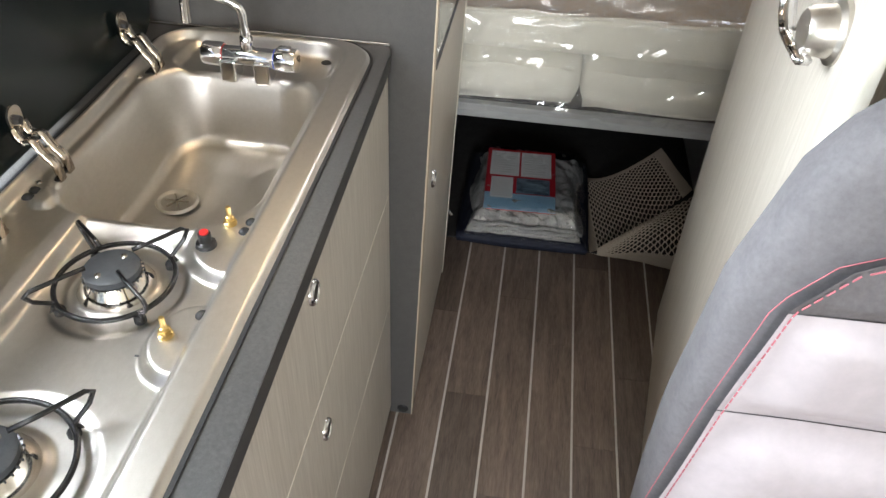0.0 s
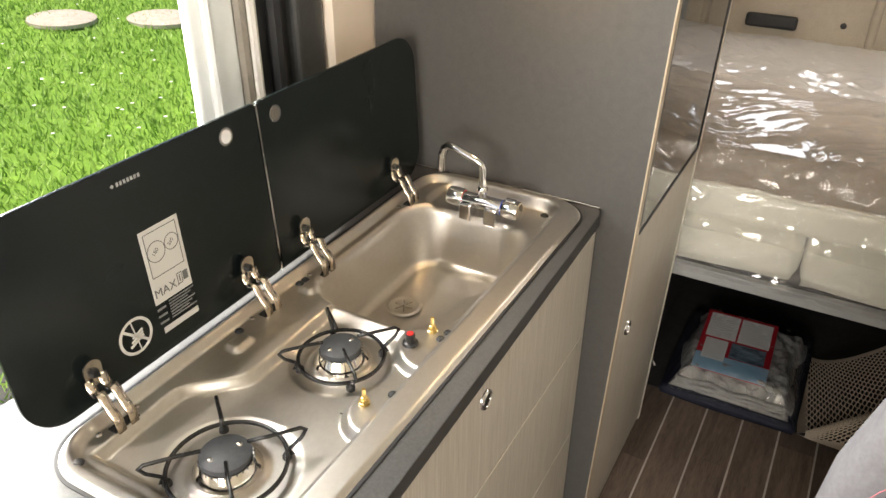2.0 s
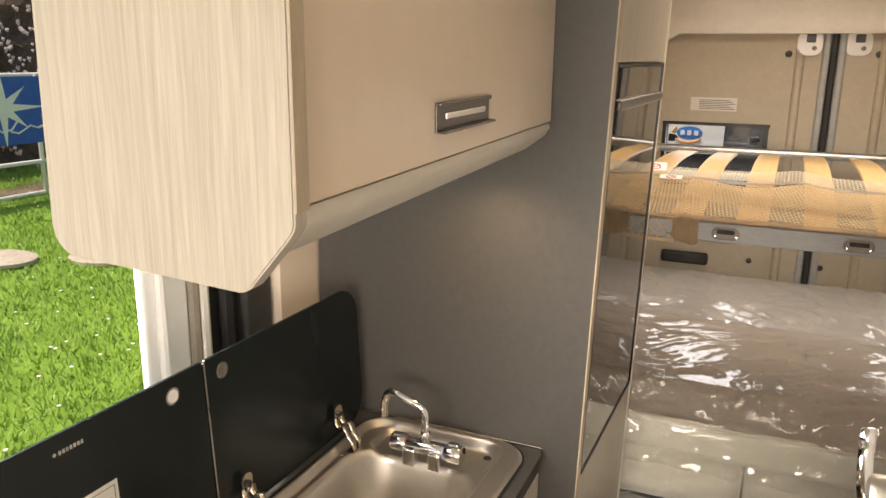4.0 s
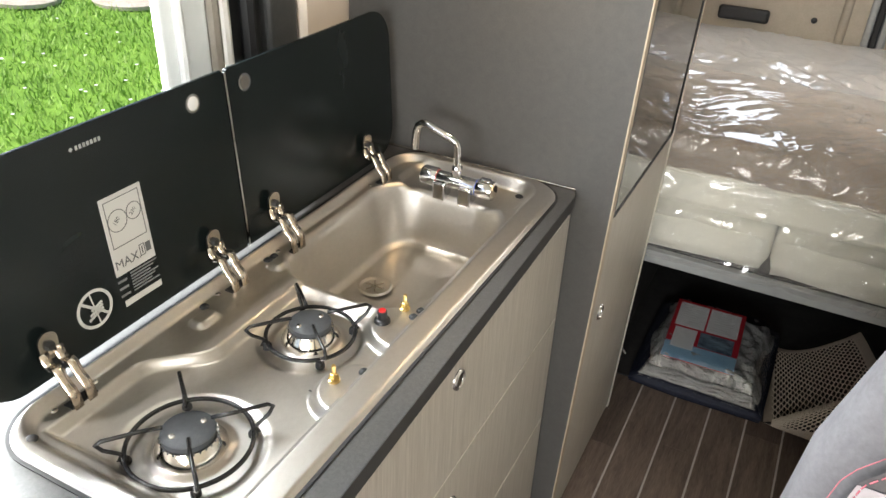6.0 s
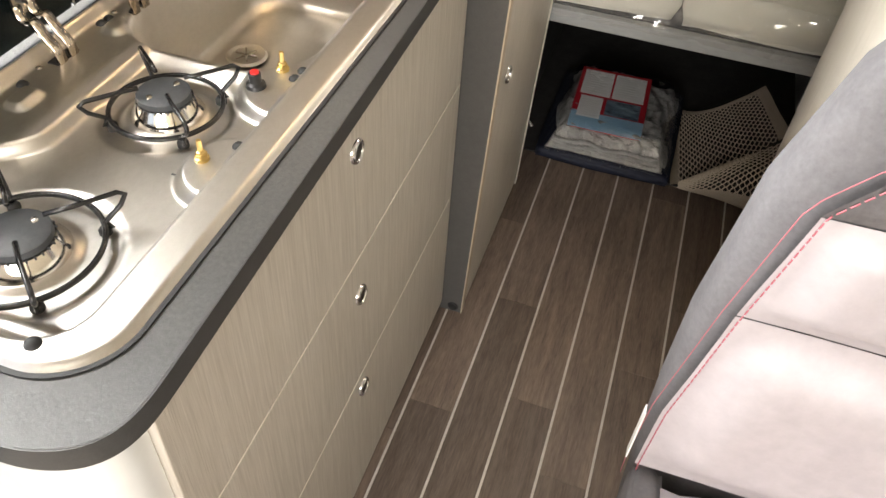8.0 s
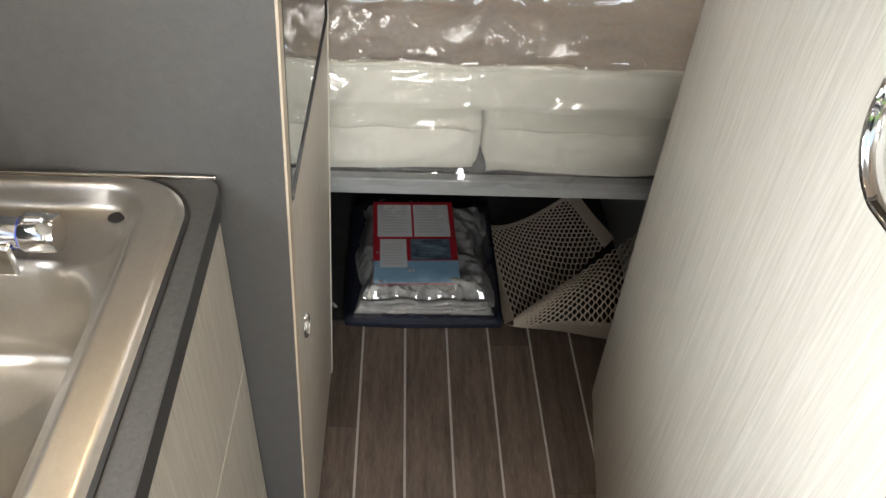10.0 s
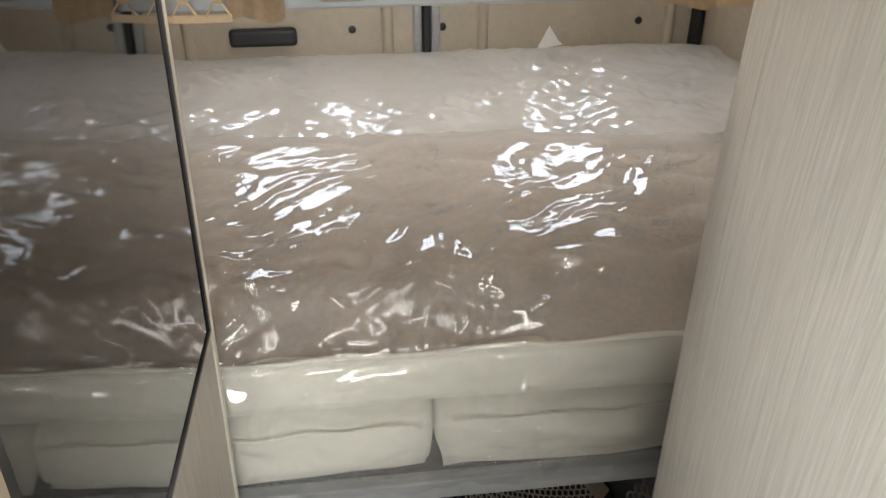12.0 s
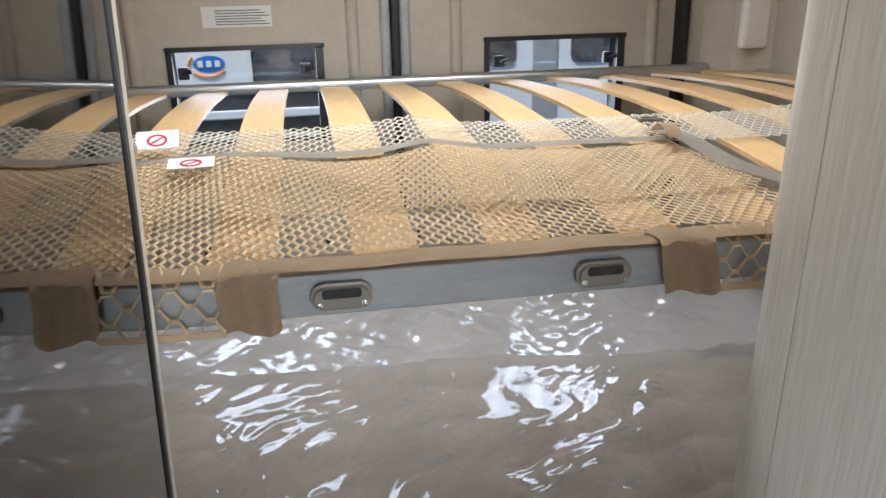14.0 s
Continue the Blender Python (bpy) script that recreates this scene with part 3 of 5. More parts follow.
def sink_height(x, y):
    """Height of the pressed steel over the plan of the hob and sink unit."""
    d = -rr_dist(x, y, SX0, SX1, SY0, SY1, 0.068)
    z = 0.8955 + 0.0065 * smoothstep(0, 0.010, d)
    # the pressed field inside the rim
    f = -rr_dist(x, y, SX0 + 0.010, SX1 - 0.040, SY0 + 0.022, SY1 - 0.018, 0.050)
    z -= 0.013 * smoothstep(-0.001, 0.012, f)
    # the lower hob plate, with a shelf along the hinges that waves out between the burners
    wave = 0.060 * smoothstep(-0.735, -0.655, y)
    hob = min(x - (SX0 + 0.040 + wave), y - (SY0 + 0.043), (SX1 - 0.046) - x, (-0.460 - y) * 0.3)
    # a raised pad round each tap spindle
    for ty, half in ((-0.634, 0.042), (-0.478, 0.062)):
        pad = math.hypot((x + 0.052) * 1.15, y - ty) - half
        hob = min(hob, pad)
    z -= 0.013 * smoothstep(0.0, 0.014, hob)
    for by, br in ((-0.790, 0.080), (-0.568, 0.068)):
        r = math.hypot(x + 0.158, y - by)
        z -= 0.003 * smoothstep(br + 0.006, br - 0.004, r)
        z += 0.005 * smoothstep(0.050, 0.040, r)
    # two little raised rests near the hinges
    for ry in (-0.619, -0.457):
        z += 0.007 * smoothstep(0.004, -0.004, rr_dist(x, y, -0.304, -0.280, ry - 0.018, ry + 0.018, 0.008))
    # the deck under the tap, then the bowl: a rounded lip, a steep wall and a tight curve into the floor
    deck = -rr_dist(x, y, SX0 + 0.045, SX1 - 0.052, -0.128, -0.024, 0.035)
    z -= 0.010 * smoothstep(0.0, 0.014, deck)
    b = -rr_dist(x, y, -0.306, -0.058, -0.474, -0.114, 0.075)
    wall = min(1.0, max(0.0, (b - 0.002) / 0.019))
    bowl = 0.90 * wall + 0.10 * smoothstep(0.014, 0.036, b)
    z -= 0.008 * smoothstep(-0.006, 0.006, b) + 0.112 * bowl - 0.006 * (smoothstep(0.0, 0.05, b) - smoothstep(0.05, 0.10, b))
    z -= 0.005 * smoothstep(0.16, 0.0, math.hypot(x + 0.234, y + 0.287))
    z += 0.0002 * noise.noise(Vector((x * 9, y * 9, 0)))
    return z


def sink_place(u, v):
    x, y = SX0 + (SX1 - SX0) * u, SY0 + (SY1 - SY0) * v
    d = rr_dist(x, y, SX0, SX1, SY0, SY1, 0.068)
    if d > -0.0008:
        cx, cy = min(max(x, SX0 + 0.068), SX1 - 0.068), min(max(y, SY0 + 0.068), SY1 - 0.068)
        k = Vector((x - cx, y - cy))
        if k.length > 1e-6 and (x < SX0 + 0.068 or x > SX1 - 0.068) and (y < SY0 + 0.068 or y > SY1 - 0.068):
            k = k.normalized() * min(k.length, 0.068)
            x, y = cx + k.x, cy + k.y
    return (x, y, sink_height(x, y))


def strip(points, width, thick):
    """A flat bar bent along points in an x-z plane, as wide as given along y."""
    bm = bmesh.new()
    rows = []
    pts = [Vector(p) for p in points]
    for i, p in enumerate(pts):
        d = (pts[min(i + 1, len(pts) - 1)] - pts[max(i - 1, 0)]).normalized()
        n = Vector((-d.z, 0, d.x)) * thick / 2
        w = Vector((0, width / 2, 0))
        rows.append([bm.verts.new(q) for q in (p - w - n, p + w - n, p + w + n, p - w + n)])
    for a, b in zip(rows, rows[1:]):
        for k in range(4):
            bm.faces.new((a[k], a[(k + 1) % 4], b[(k + 1) % 4], b[k]))
    bm.faces.new(rows[0][::-1])
    bm.faces.new(rows[-1])
    bmesh.ops.recalc_face_normals(bm, faces=bm.faces[:])
    return bm


combo = thing("hob_and_sink", "brushed stainless hob and sink unit set into the worktop", "sink")
part("pressing", sheet(150, 400, sink_place), STEEL, combo, smooth=True)
outer, inner = round_rect(SX0 - 0.0018, SX1 + 0.0018, SY0 - 0.0018, SY1 + 0.0012, 0.07, 10), round_rect(SX0 + 0.004, SX1 - 0.004, SY0 + 0.004, SY1 - 0.004, 0.066, 10)
part("gasket", slab_with_hole(outer, inner, 0.8945, 0.8968), RUBBER, combo, "black gasket")
drain = part("drain", lathe([(0, 0.001), (0.020, 0.0), (0.024, 0.003), (0.027, 0.0035), (0.030, 0.0)], 32, (-0.234, -0.287, sink_height(-0.234, -0.287) + 0.0015)), STEEL, combo, "chrome drain strainer", smooth=True, angle=40)
part("strainer_rib", joined(*[moved(box(-0.017, 0.017, -0.0012, 0.0012, 0.001, 0.0028), pose(-0.234, -0.287, sink_height(-0.234, -0.287) + 0.0015, 0, 0, 60 * k)) for k in range(3)]), SATIN, drain)
for x, y in ((-0.290, -0.880), (-0.067, -0.881), (-0.052, -0.605), (-0.056, -0.474), (-0.054, -0.457), (-0.312, -0.597), (-0.314, -0.459), (-0.313, -0.446)):
    part("rubber_button", lathe([(0, 0.004), (0.004, 0.0035), (0.0065, 0.001), (0.0068, 0)], 16, (x, y, sink_height(x, y))), RUBBER, combo, smooth=True)
part("overflow", lathe([(0, 0.0006), (0.008, 0.0006), (0.0085, 0)], 16, (-0.077, -0.047, sink_height(-0.077, -0.047) + 0.0005)), BLACK_PLASTIC, combo)
part("overflow", moved(box(-0.016, 0.016, -0.004, 0.004, 0, 0.002, 0.001), pose(-0.275, -0.04, sink_height(-0.275, -0.04), 0, 0, 0)), BLACK_PLASTIC, combo)


def burner(by, ring_r, cap_r):
    z = sink_height(-0.158 + 0.07, by) - 0.001
    b = part("burner", lathe([(cap_r * 1.42, 0.0), (cap_r * 1.41, 0.003), (cap_r * 1.20, 0.013), (cap_r * 1.06, 0.021), (cap_r * 0.9, 0.021), (0, 0.021)], 40, (-0.158, by, z + 0.001)), BURNER_AL, combo, "polished aluminium burner", smooth=True, angle=50)
    part("burner_slots", joined(*[moved(box(cap_r * 1.00, cap_r * 1.09, -0.0008, 0.0008, 0.018, 0.0212), pose(-0.158, by, z + 0.0012, 0, 0, 360 / 28 * k)) for k in range(28)]), CAP, b)["kind"] = "stuff"
    part("burner_cap", lathe([(0, 0.030), (cap_r * 0.9, 0.030), (cap_r, 0.0285), (cap_r, 0.022), (cap_r * 0.9, 0.020)], 40, (-0.158, by, z + 0.001)), CAP, b, "dark grey burner cap", smooth=True, angle=40)
    for a in (70, 250):
        part("cap_screw", lathe([(0, 0.0015), (0.003, 0.0012), (0.0036, 0)], 12, (-0.158 + cap_r * 0.62 * math.cos(radians(a)), by + cap_r * 0.62 * math.sin(radians(a)), z + 0.031)), SATIN, b)
    rest = part("pan_support", tube([(-0.158 + ring_r * math.cos(2 * math.pi * k / 56), by + ring_r * math.sin(2 * math.pi * k / 56), z + 0.012) for k in range(56)], 0.0028, 8, closed=True), BLACK_WIRE, combo, "black wire pan support", smooth=True)
    for a in (0, 90, 180, 270):
        a += 47
        c, s = math.cos(radians(a)), math.sin(radians(a))

        def q(r, h, side=0.0):
            return (-0.158 + r * c - side * s, by + r * s + side * c, z + h)
        loop = [q(ring_r + 0.002, 0.012), q(ring_r + 0.006, 0.006), q(ring_r - 0.002, 0.004), q(ring_r + 0.002, 0.014), q(ring_r + 0.018, 0.026, 0.002), q(ring_r + 0.024, 0.036, 0.003), q(ring_r + 0.018, 0.040, 0.003), q(ring_r - 0.02, 0.040), q(cap_r * 0.85, 0.040)]
        part("pan_arm", tube(loop, 0.0024, 8), BLACK_WIRE, rest, smooth=True)
        part("support_foot", lathe([(0, 0), (0.006, 0), (0.006, 0.008), (0.004, 0.011), (0, 0.011)], 12, (*q(ring_r - 0.001, 0)[:2], z - 0.003)), RUBBER, rest)


burner(-0.790, 0.068, 0.0295)
burner(-0.568, 0.058, 0.0275)
for ty in (-0.634, -0.463):
    z = sink_height(-0.076, ty)
    sp = part("tap_spindle", lathe([(0.0075, 0), (0.0075, 0.003), (0.005, 0.0045), (0.0045, 0.010), (0.0028, 0.011), (0.0028, 0.022), (0.0024, 0.023), (0, 0.023)], 16, (-0.076, ty, z)), BRASS, combo, "bare brass tap spindle", smooth=True, angle=40)
    part("nut", lathe([(0.0065, 0.003), (0.0065, 0.007), (0.005, 0.0072)], 6, (-0.076, ty, z)), BRASS, sp)
    part("mark", box(-0.100, -0.096, ty - 0.020, ty - 0.018, sink_height(-0.096, ty - 0.019) + 0.0003, sink_height(-0.096, ty - 0.019) + 0.0008), INK, combo)
z = sink_height(-0.080, -0.505)
ig = part("ignition_button", lathe([(0.0115, 0), (0.0105, 0.004), (0.0068, 0.006), (0.0068, 0.016), (0.006, 0.0168), (0, 0.0168)], 20, (-0.088, -0.503, z)), BLACK_PLASTIC, combo, "black ignition button", smooth=True, angle=40)
part("button_top", lathe([(0.005, 0.0166), (0.0045, 0.0188), (0, 0.019)], 16, (-0.088, -0.503, z)), RED, ig, "red button top")

for hy in (-0.804, -0.536, -0.402, -0.137):
    h = part("hinge", joined(prism([(hy - 0.011, 0.9)] + [(hy + 0.011, 0.9)] + arc(hy, 0.958, 0.0125, 0, 180, 10), -0.343, -0.340, "x")), SATIN, combo, "steel lid hinge")
    for v in h.data.vertices:
        if v.co.z < 0.92:
            v.co.z = 0.935
    for s in (-0.0095, 0.0095):
        prof = [(-0.3405, 0.947), (-0.338, 0.936), (-0.333, 0.931), (-0.328, 0.932), (-0.324, 0.934), (-0.320, 0.931), (-0.315, 0.921), (-0.310, 0.913), (-0.306, 0.910), (-0.302, 0.902), (-0.300, 0.882)]
        part("hinge_arm", strip([(u, hy + s, w) for u, w in prof], 0.0115, 0.0045), HINGE_STEEL, h, smooth=True)
    part("bolt", moved(lathe([(0, 0.006), (0.005, 0.0055), (0.0065, 0.002), (0.0065, 0)], 6), pose(-0.340, hy, 0.953, 0, 90, 0)), BLACK_PLASTIC, h)
    part("slot", box(-0.314, -0.300, hy - 0.018, hy + 0.018, sink_height(-0.306, hy) + 0.0006, sink_height(-0.306, hy) + 0.0022), BLACK_PLASTIC, h)
    for s in (-0.028, 0.028):
        part("rivet", lathe([(0, 0.002), (0.003, 0.0015), (0.0045, 0)], 12, (-0.318, hy + s, sink_height(-0.318, hy + s))), SATIN, h)

# two glass lids, leaning back a little
for name, y0, y1, radii in (("glass_lid", -0.890, -0.4595, [0.004, 0.055, 0.055, 0.004]), ("glass_lid", -0.4545, -0.032, [0.055, 0.004, 0.004, 0.055])):
    out = round_rect(y0, y1, 0.9035, 1.172, [radii[0], radii[1], radii[2], radii[3]], 8)
    lid = thing(name, "raised black glass lid with white print over the hob" if y0 < -0.5 else "raised black glass lid over the sink", "glass lid", "glass lids")
    bm = prism(out, -0.3495, -0.3435, "x", 0.001)
    part("pane", bm, GLASS_BLACK, lid)
    hy = y1 - 0.062 if y0 < -0.5 else y0 + 0.034
    part("finger_hole", moved(lathe([(0.0085, -0.0075), (0.0125, -0.0072), (0.0125, 0.0008), (0.0085, 0.001)], 20), pose(-0.3435, hy, 1.145, 0, 90, 0)), CHROME, lid, "chrome grommet")
    part("hole_glint", moved(lathe([(0, 0), (0.0095, 0)], 20), pose(-0.3425, hy, 1.145, 0, 90, 0)), WHITE_PLASTIC if y0 < -0.5 else SATIN, lid)
    if y0 > -0.5:
        part("edge_strip", box(-0.350, -0.343, y0 - 0.004, y0 - 0.0005, 0.9035, 1.168), CHROME, lid, "bright metal lid edge")
    if y0 < -0.5:
        X = -0.3428
        stk = part("sticker", box(X - 0.0006, X, -0.6920, -0.6290, 0.976, 1.080), STICKER, lid, "pale pan-size sticker")
        ring = lambda cy, cz, r, w: moved(lathe([(r - w, 0), (r - w, 0.0004), (r, 0.0004), (r, 0)], 32), pose(X, cy, cz, 0, 90, 0))
        part("printed_frame", joined(*[box(X, X + 0.0004, a, b, c, d) for a, b, c, d in ((-0.6870, -0.6340, 1.0735, 1.0745), (-0.6870, -0.6340, 1.0125, 1.0135), (-0.6870, -0.6860, 1.013, 1.074), (-0.6350, -0.6340, 1.013, 1.074))]), INK, stk)
        part("printed_rings", joined(ring(-0.6720, 1.046, 0.0145, 0.001), ring(-0.6465, 1.049, 0.0115, 0.001)), INK, stk)
        part("printed_icon", joined(*[box(X, X + 0.0004, a, b, c, d) for a, b, c, d in ((-0.6510, -0.6425, 0.986, 0.987), (-0.6510, -0.6425, 1.001, 1.002), (-0.6510, -0.6500, 0.986, 1.002), (-0.6435, -0.6425, 0.986, 1.002), (-0.6475, -0.6460, 0.989, 0.999), (-0.6410, -0.6330, 0.988, 1.001))]), INK, stk)
        turn = Matrix(((0, 0, 1, 0), (1, 0, 0, 0), (0, 1, 0, 0), (0, 0, 0, 1)))
        writing("lettering", "MAX.", 0.017, Matrix.Translation((X, -0.6700, 0.985)) @ turn, INK, stk)
        writing("lettering", "180", 0.008, Matrix.Translation((X, -0.6720, 1.044)) @ turn @ pose(0, 0, 0, 0, 0, 40), INK, stk)
        writing("lettering", "220", 0.007, Matrix.Translation((X, -0.6465, 1.047)) @ turn @ pose(0, 0, 0, 0, 0, 40), INK, stk)
        part("small_print", joined(*[box(X, X + 0.0004, -0.6720, -0.6290 - 0.006 * (k * 7 % 3), 0.9735 - 0.0042 * k - 0.002, 0.9735 - 0.0042 * k) for k in range(7)], *[box(X, X + 0.0004, -0.6920, -0.6780, 0.970 - 0.010 * k - 0.003, 0.970 - 0.010 * k) for k in range(3)]), material("grey_print", (0.22, 0.22, 0.22), 0.5), lid)
        part("white_strip", box(X, X + 0.0004, -0.6890, -0.6290, 0.932, 0.9405), STICKER, lid)
        warn = part("warning_ring", ring(-0.7310, 0.955, 0.0255, 0.004), STICKER, lid, "white no-touching sign")
        part("warning_bar", joined(moved(box(X, X + 0.0005, -0.022, 0.022, -0.0018, 0.0018), Matrix.Translation((0, -0.7310, 0.955)) @ Matrix.Rotation(radians(-42), 4, "X")),
                                   moved(box(X, X + 0.0005, -0.0008, 0.0008, -0.021, 0.021), Matrix.Translation((0, -0.7310, 0.955)) @ Matrix.Rotation(radians(8), 4, "X"))), STICKER, warn)
        part("warning_shape", joined(*[moved(box(X, X + 0.0005, -0.012 + 0.003 * k, 0.012, -0.0016, 0.0016), Matrix.Translation((0, -0.7310, 0.947 + 0.0045 * k)) @ Matrix.Rotation(radians(20), 4, "X")) for k in range(3)]), STICKER, warn)
        part("maker_mark", joined(*[box(X, X + 0.0004, -0.703 + 0.0052 * k, -0.6995 + 0.0052 * k, 1.1475, 1.1525) for k in range(7)], moved(box(X, X + 0.0004, -0.002, 0.002, -0.002, 0.002), Matrix.Translation((0, -0.7085, 1.150)) @ Matrix.Rotation(radians(45), 4, "X"))), material("grey_mark", (0.35, 0.35, 0.34), 0.5), lid)
    for o in lid.children_recursive:
        if o.parent == lid:
            o.matrix_parent_inverse = Matrix.Identity(4)
    lid.matrix_world = Matrix.Translation((-0.350, 0, 0.917)) @ Matrix.Rotation(radians(-3.0), 4, "Y") @ Matrix.Translation((0.345, 0, -0.917))


def mixer_tap():
    y, z = -0.104, 0.906
    t = thing("mixer_tap", "chrome mixer tap with a folded swivel spout", "tap")
    along = lambda prof, x0: moved(lathe(prof, 24), pose(x0, y, z, 0, 90, 0))
    part("body", along([(0, 0), (0.013, 0.0), (0.0142, 0.004), (0.0142, 0.076), (0.0135, 0.08), (0, 0.08)], -0.215), CHROME, t, smooth=True, angle=40)
    for x0, mat, col in ((-0.243, CHROME, RED), (-0.135, CHROME, BLUE_RING)):
        k = part("tap_knob", along([(0, 0), (0.0165, 0), (0.0178, 0.003), (0.0178, 0.027), (0.0165, 0.030), (0, 0.028)], x0 if x0 < -0.2 else -0.1345), CHROME, t, "chrome tap knob", smooth=True, angle=40)
        part("lever", box(x0 + 0.004, x0 + 0.024, y - 0.006, y + 0.006, z + 0.012, z + 0.021, 0.003), CHROME, k) if x0 > -0.2 else None
        xr = -0.2155 if x0 < -0.2 else -0.1365
        part("colour_ring", along([(0.0137, 0), (0.0152, 0), (0.0152, 0.0025), (0.0137, 0.0025)], xr), col, k)
    for x in (-0.202, -0.152):
        part("foot", box(x - 0.012, x + 0.012, y - 0.022, y + 0.008, min(sink_height(x, y), sink_height(x, y - 0.012)) - 0.001, z + 0.001, 0.003), CHROME, t)
    part("collar", lathe([(0.0085, 0.008), (0.0095, 0.012), (0.0095, 0.030), (0.0075, 0.033), (0, 0.033)], 20, (-0.177, y, z)), CHROME, t, smooth=True, angle=40)
    pts = [(-0.177, y, z + 0.03), (-0.177, y, z + 0.058), (-0.180, y - 0.001, z + 0.066), (-0.188, y - 0.002, z + 0.072), (-0.232, y - 0.002, z + 0.088), (-0.246, y - 0.0, z + 0.089), (-0.256, y + 0.002, z + 0.082), (-0.262, y + 0.004, z + 0.066), (-0.266, y + 0.008, z + 0.034)]
    pts = [pts[0]] + [(a, b, c + 0.008) for a, b, c in pts[1:]]
    part("spout", tube(pts, 0.0072, 14), CHROME, t, "chrome bent spout", smooth=True, angle=60)


mixer_tap()

# ---------- tall unit ----------
panel = part("partition", lean(box(-0.498, 0.054, 0.0, 0.020, 0.0, 1.928)), GREY)
tagged(panel, "matt anthracite partition panel at the end of the kitchen", "partition", kind="structure")
part("edge_band", lean(box(0.054, 0.0565, -0.001, 0.021, 0.0, 1.928)), WOOD_EDGE, panel)
part("foot_cap", moved(lathe([(0, 0.004), (0.010, 0.003), (0.013, 0)], 20), pose(0.035, 0.0, 0.016, 90, 0, 0)), RUBBER, panel, "black foot cap")
tall = thing("fridge_cabinet", "tall cabinet with ash lower door and smoked mirror fridge door", "cabinet")
part("body", lean(joined(box(-0.498, 0.036, 0.022, 0.504, 0.0, 1.926))), WOOD, tall)
dr = part("lower_door", lean(box(0.0385, 0.056, 0.0235, 0.492, 0.02, 0.843, 0.001)), WOOD, tall)
part("side_post", lean(box(0.0365, 0.0575, 0.494, 0.5085, 0.0, 1.926, 0.001)), CREAM_EDGE, tall, "cream edge post")
ring = lathe([(0.0115, 0.0), (0.0115, 0.003), (0.013, 0.005), (0.015, 0.0045), (0.0165, 0.002), (0.017, 0)], 28)
part("knob", moved(ring, pose(0.056 + 0.033 * 0.607, 0.07, 0.607, 0, 90, 0)), CHROME, dr, "chrome push knob", smooth=True, angle=50)
fd = part("fridge_door", lean(box(0.040, 0.0555, 0.031, 0.4845, 0.851, 1.583, 0.0005)), DARK_MIRROR, tall, "smoked mirror fridge door")
part("door_frame", lean(joined(box(0.039, 0.0562, 0.022, 0.0305, 0.846, 1.588), box(0.039, 0.0575, 0.4850, 0.4935, 0.846, 1.588), box(0.039, 0.0575, 0.0305, 0.4850, 0.8455, 0.8505), box(0.039, 0.0575, 0.0305, 0.4850, 1.5835, 1.588))), BLACK_PLASTIC, fd, "black door frame")
part("frame_bar", lean(box(0.0560, 0.0640, 0.040, 0.480, 1.512, 1.530, 0.003)), DARK_STEEL, fd, "dark metal door bar")
part("top_door", lean(box(0.0385, 0.056, 0.0235, 0.492, 1.592, 1.92, 0.001)), WOOD, tall)
part("side_latch", joined(box(0.045, 0.062, 0.512, 0.522, 0.17, 0.18, 0.002), tube([(0.05, 0.524, 0.18), (0.06, 0.526, 0.195), (0.07, 0.526, 0.18)], 0.004, 8)), CHROME, tall)


# ---------- overhead locker ----------
def sheared(bm):
    for v in bm.verts:
        v.co.x -= 0.075 * (v.co.y + 0.82)
    return bm


locker = thing("overhead_locker", "overhead locker with an ash end panel and cream gloss door", "cabinet")
o = [(-0.146, 1.925), (-0.160, 1.47)] + arc(-0.136, 1.465, 0.024, 180, 262, 6) + [(0.022, 1.433)] + arc(0.020, 1.453, 0.02, -80, -50, 4) + [(0.064, 1.473)] + arc(0.058, 1.488, 0.014, -40, 0, 4) + [(0.0725, 1.925)]
part("end_panel", sheared(prism(o, -0.836, -0.818, "y", 0.0015)), WOOD, locker)
part("edge_band", sheared(box(0.0727, 0.0740, -0.8355, -0.8185, 1.495, 1.925)), WOOD_EDGE, locker)
part("door", sheared(box(0.048, 0.064, -0.815, -0.004, 1.4945, 1.922, 0.002)), CREAM_GLOSS, locker, "cream gloss flap door")
val = [(0.060, 1.4922), (0.0625, 1.485), (0.055, 1.472), (0.020, 1.446), (0.006, 1.441), (-0.13, 1.441), (-0.13, 1.451), (0.008, 1.451), (0.042, 1.476), (0.048, 1.4922)]
part("valance", sheared(prism(val, -0.816, -0.002, "y")), OFFWHITE, locker, "pale moulded valance", smooth=True, angle=50)
part("back", sheared(box(-0.135, -0.120, -0.816, -0.002, 1.453, 1.924)), OFFWHITE, locker)
hd = part("handle", sheared(joined(box(0.0635, 0.0665, -0.552, -0.373, 1.523, 1.553, 0.0008), box(0.0665, 0.0765, -0.550, -0.375, 1.5225, 1.5255, 0.001), box(0.0665, 0.0705, -0.550, -0.375, 1.549, 1.553, 0.001))), DARK_STEEL, locker, "dark brushed steel handle")
part("grip_bar", sheared(box(0.0667, 0.0690, -0.530, -0.395, 1.535, 1.542, 0.001)), SATIN, hd)
part("lamp", sheared(lathe([(0, 0), (0.03, 0), (0.032, 0.005), (0.0, 0.006)], 24, (-0.08, -0.12, 1.435))), WHITE_PLASTIC, locker, "small downlight")
led = new("locker_downlight", bpy.data.lights.new("locker_downlight", "SPOT"))
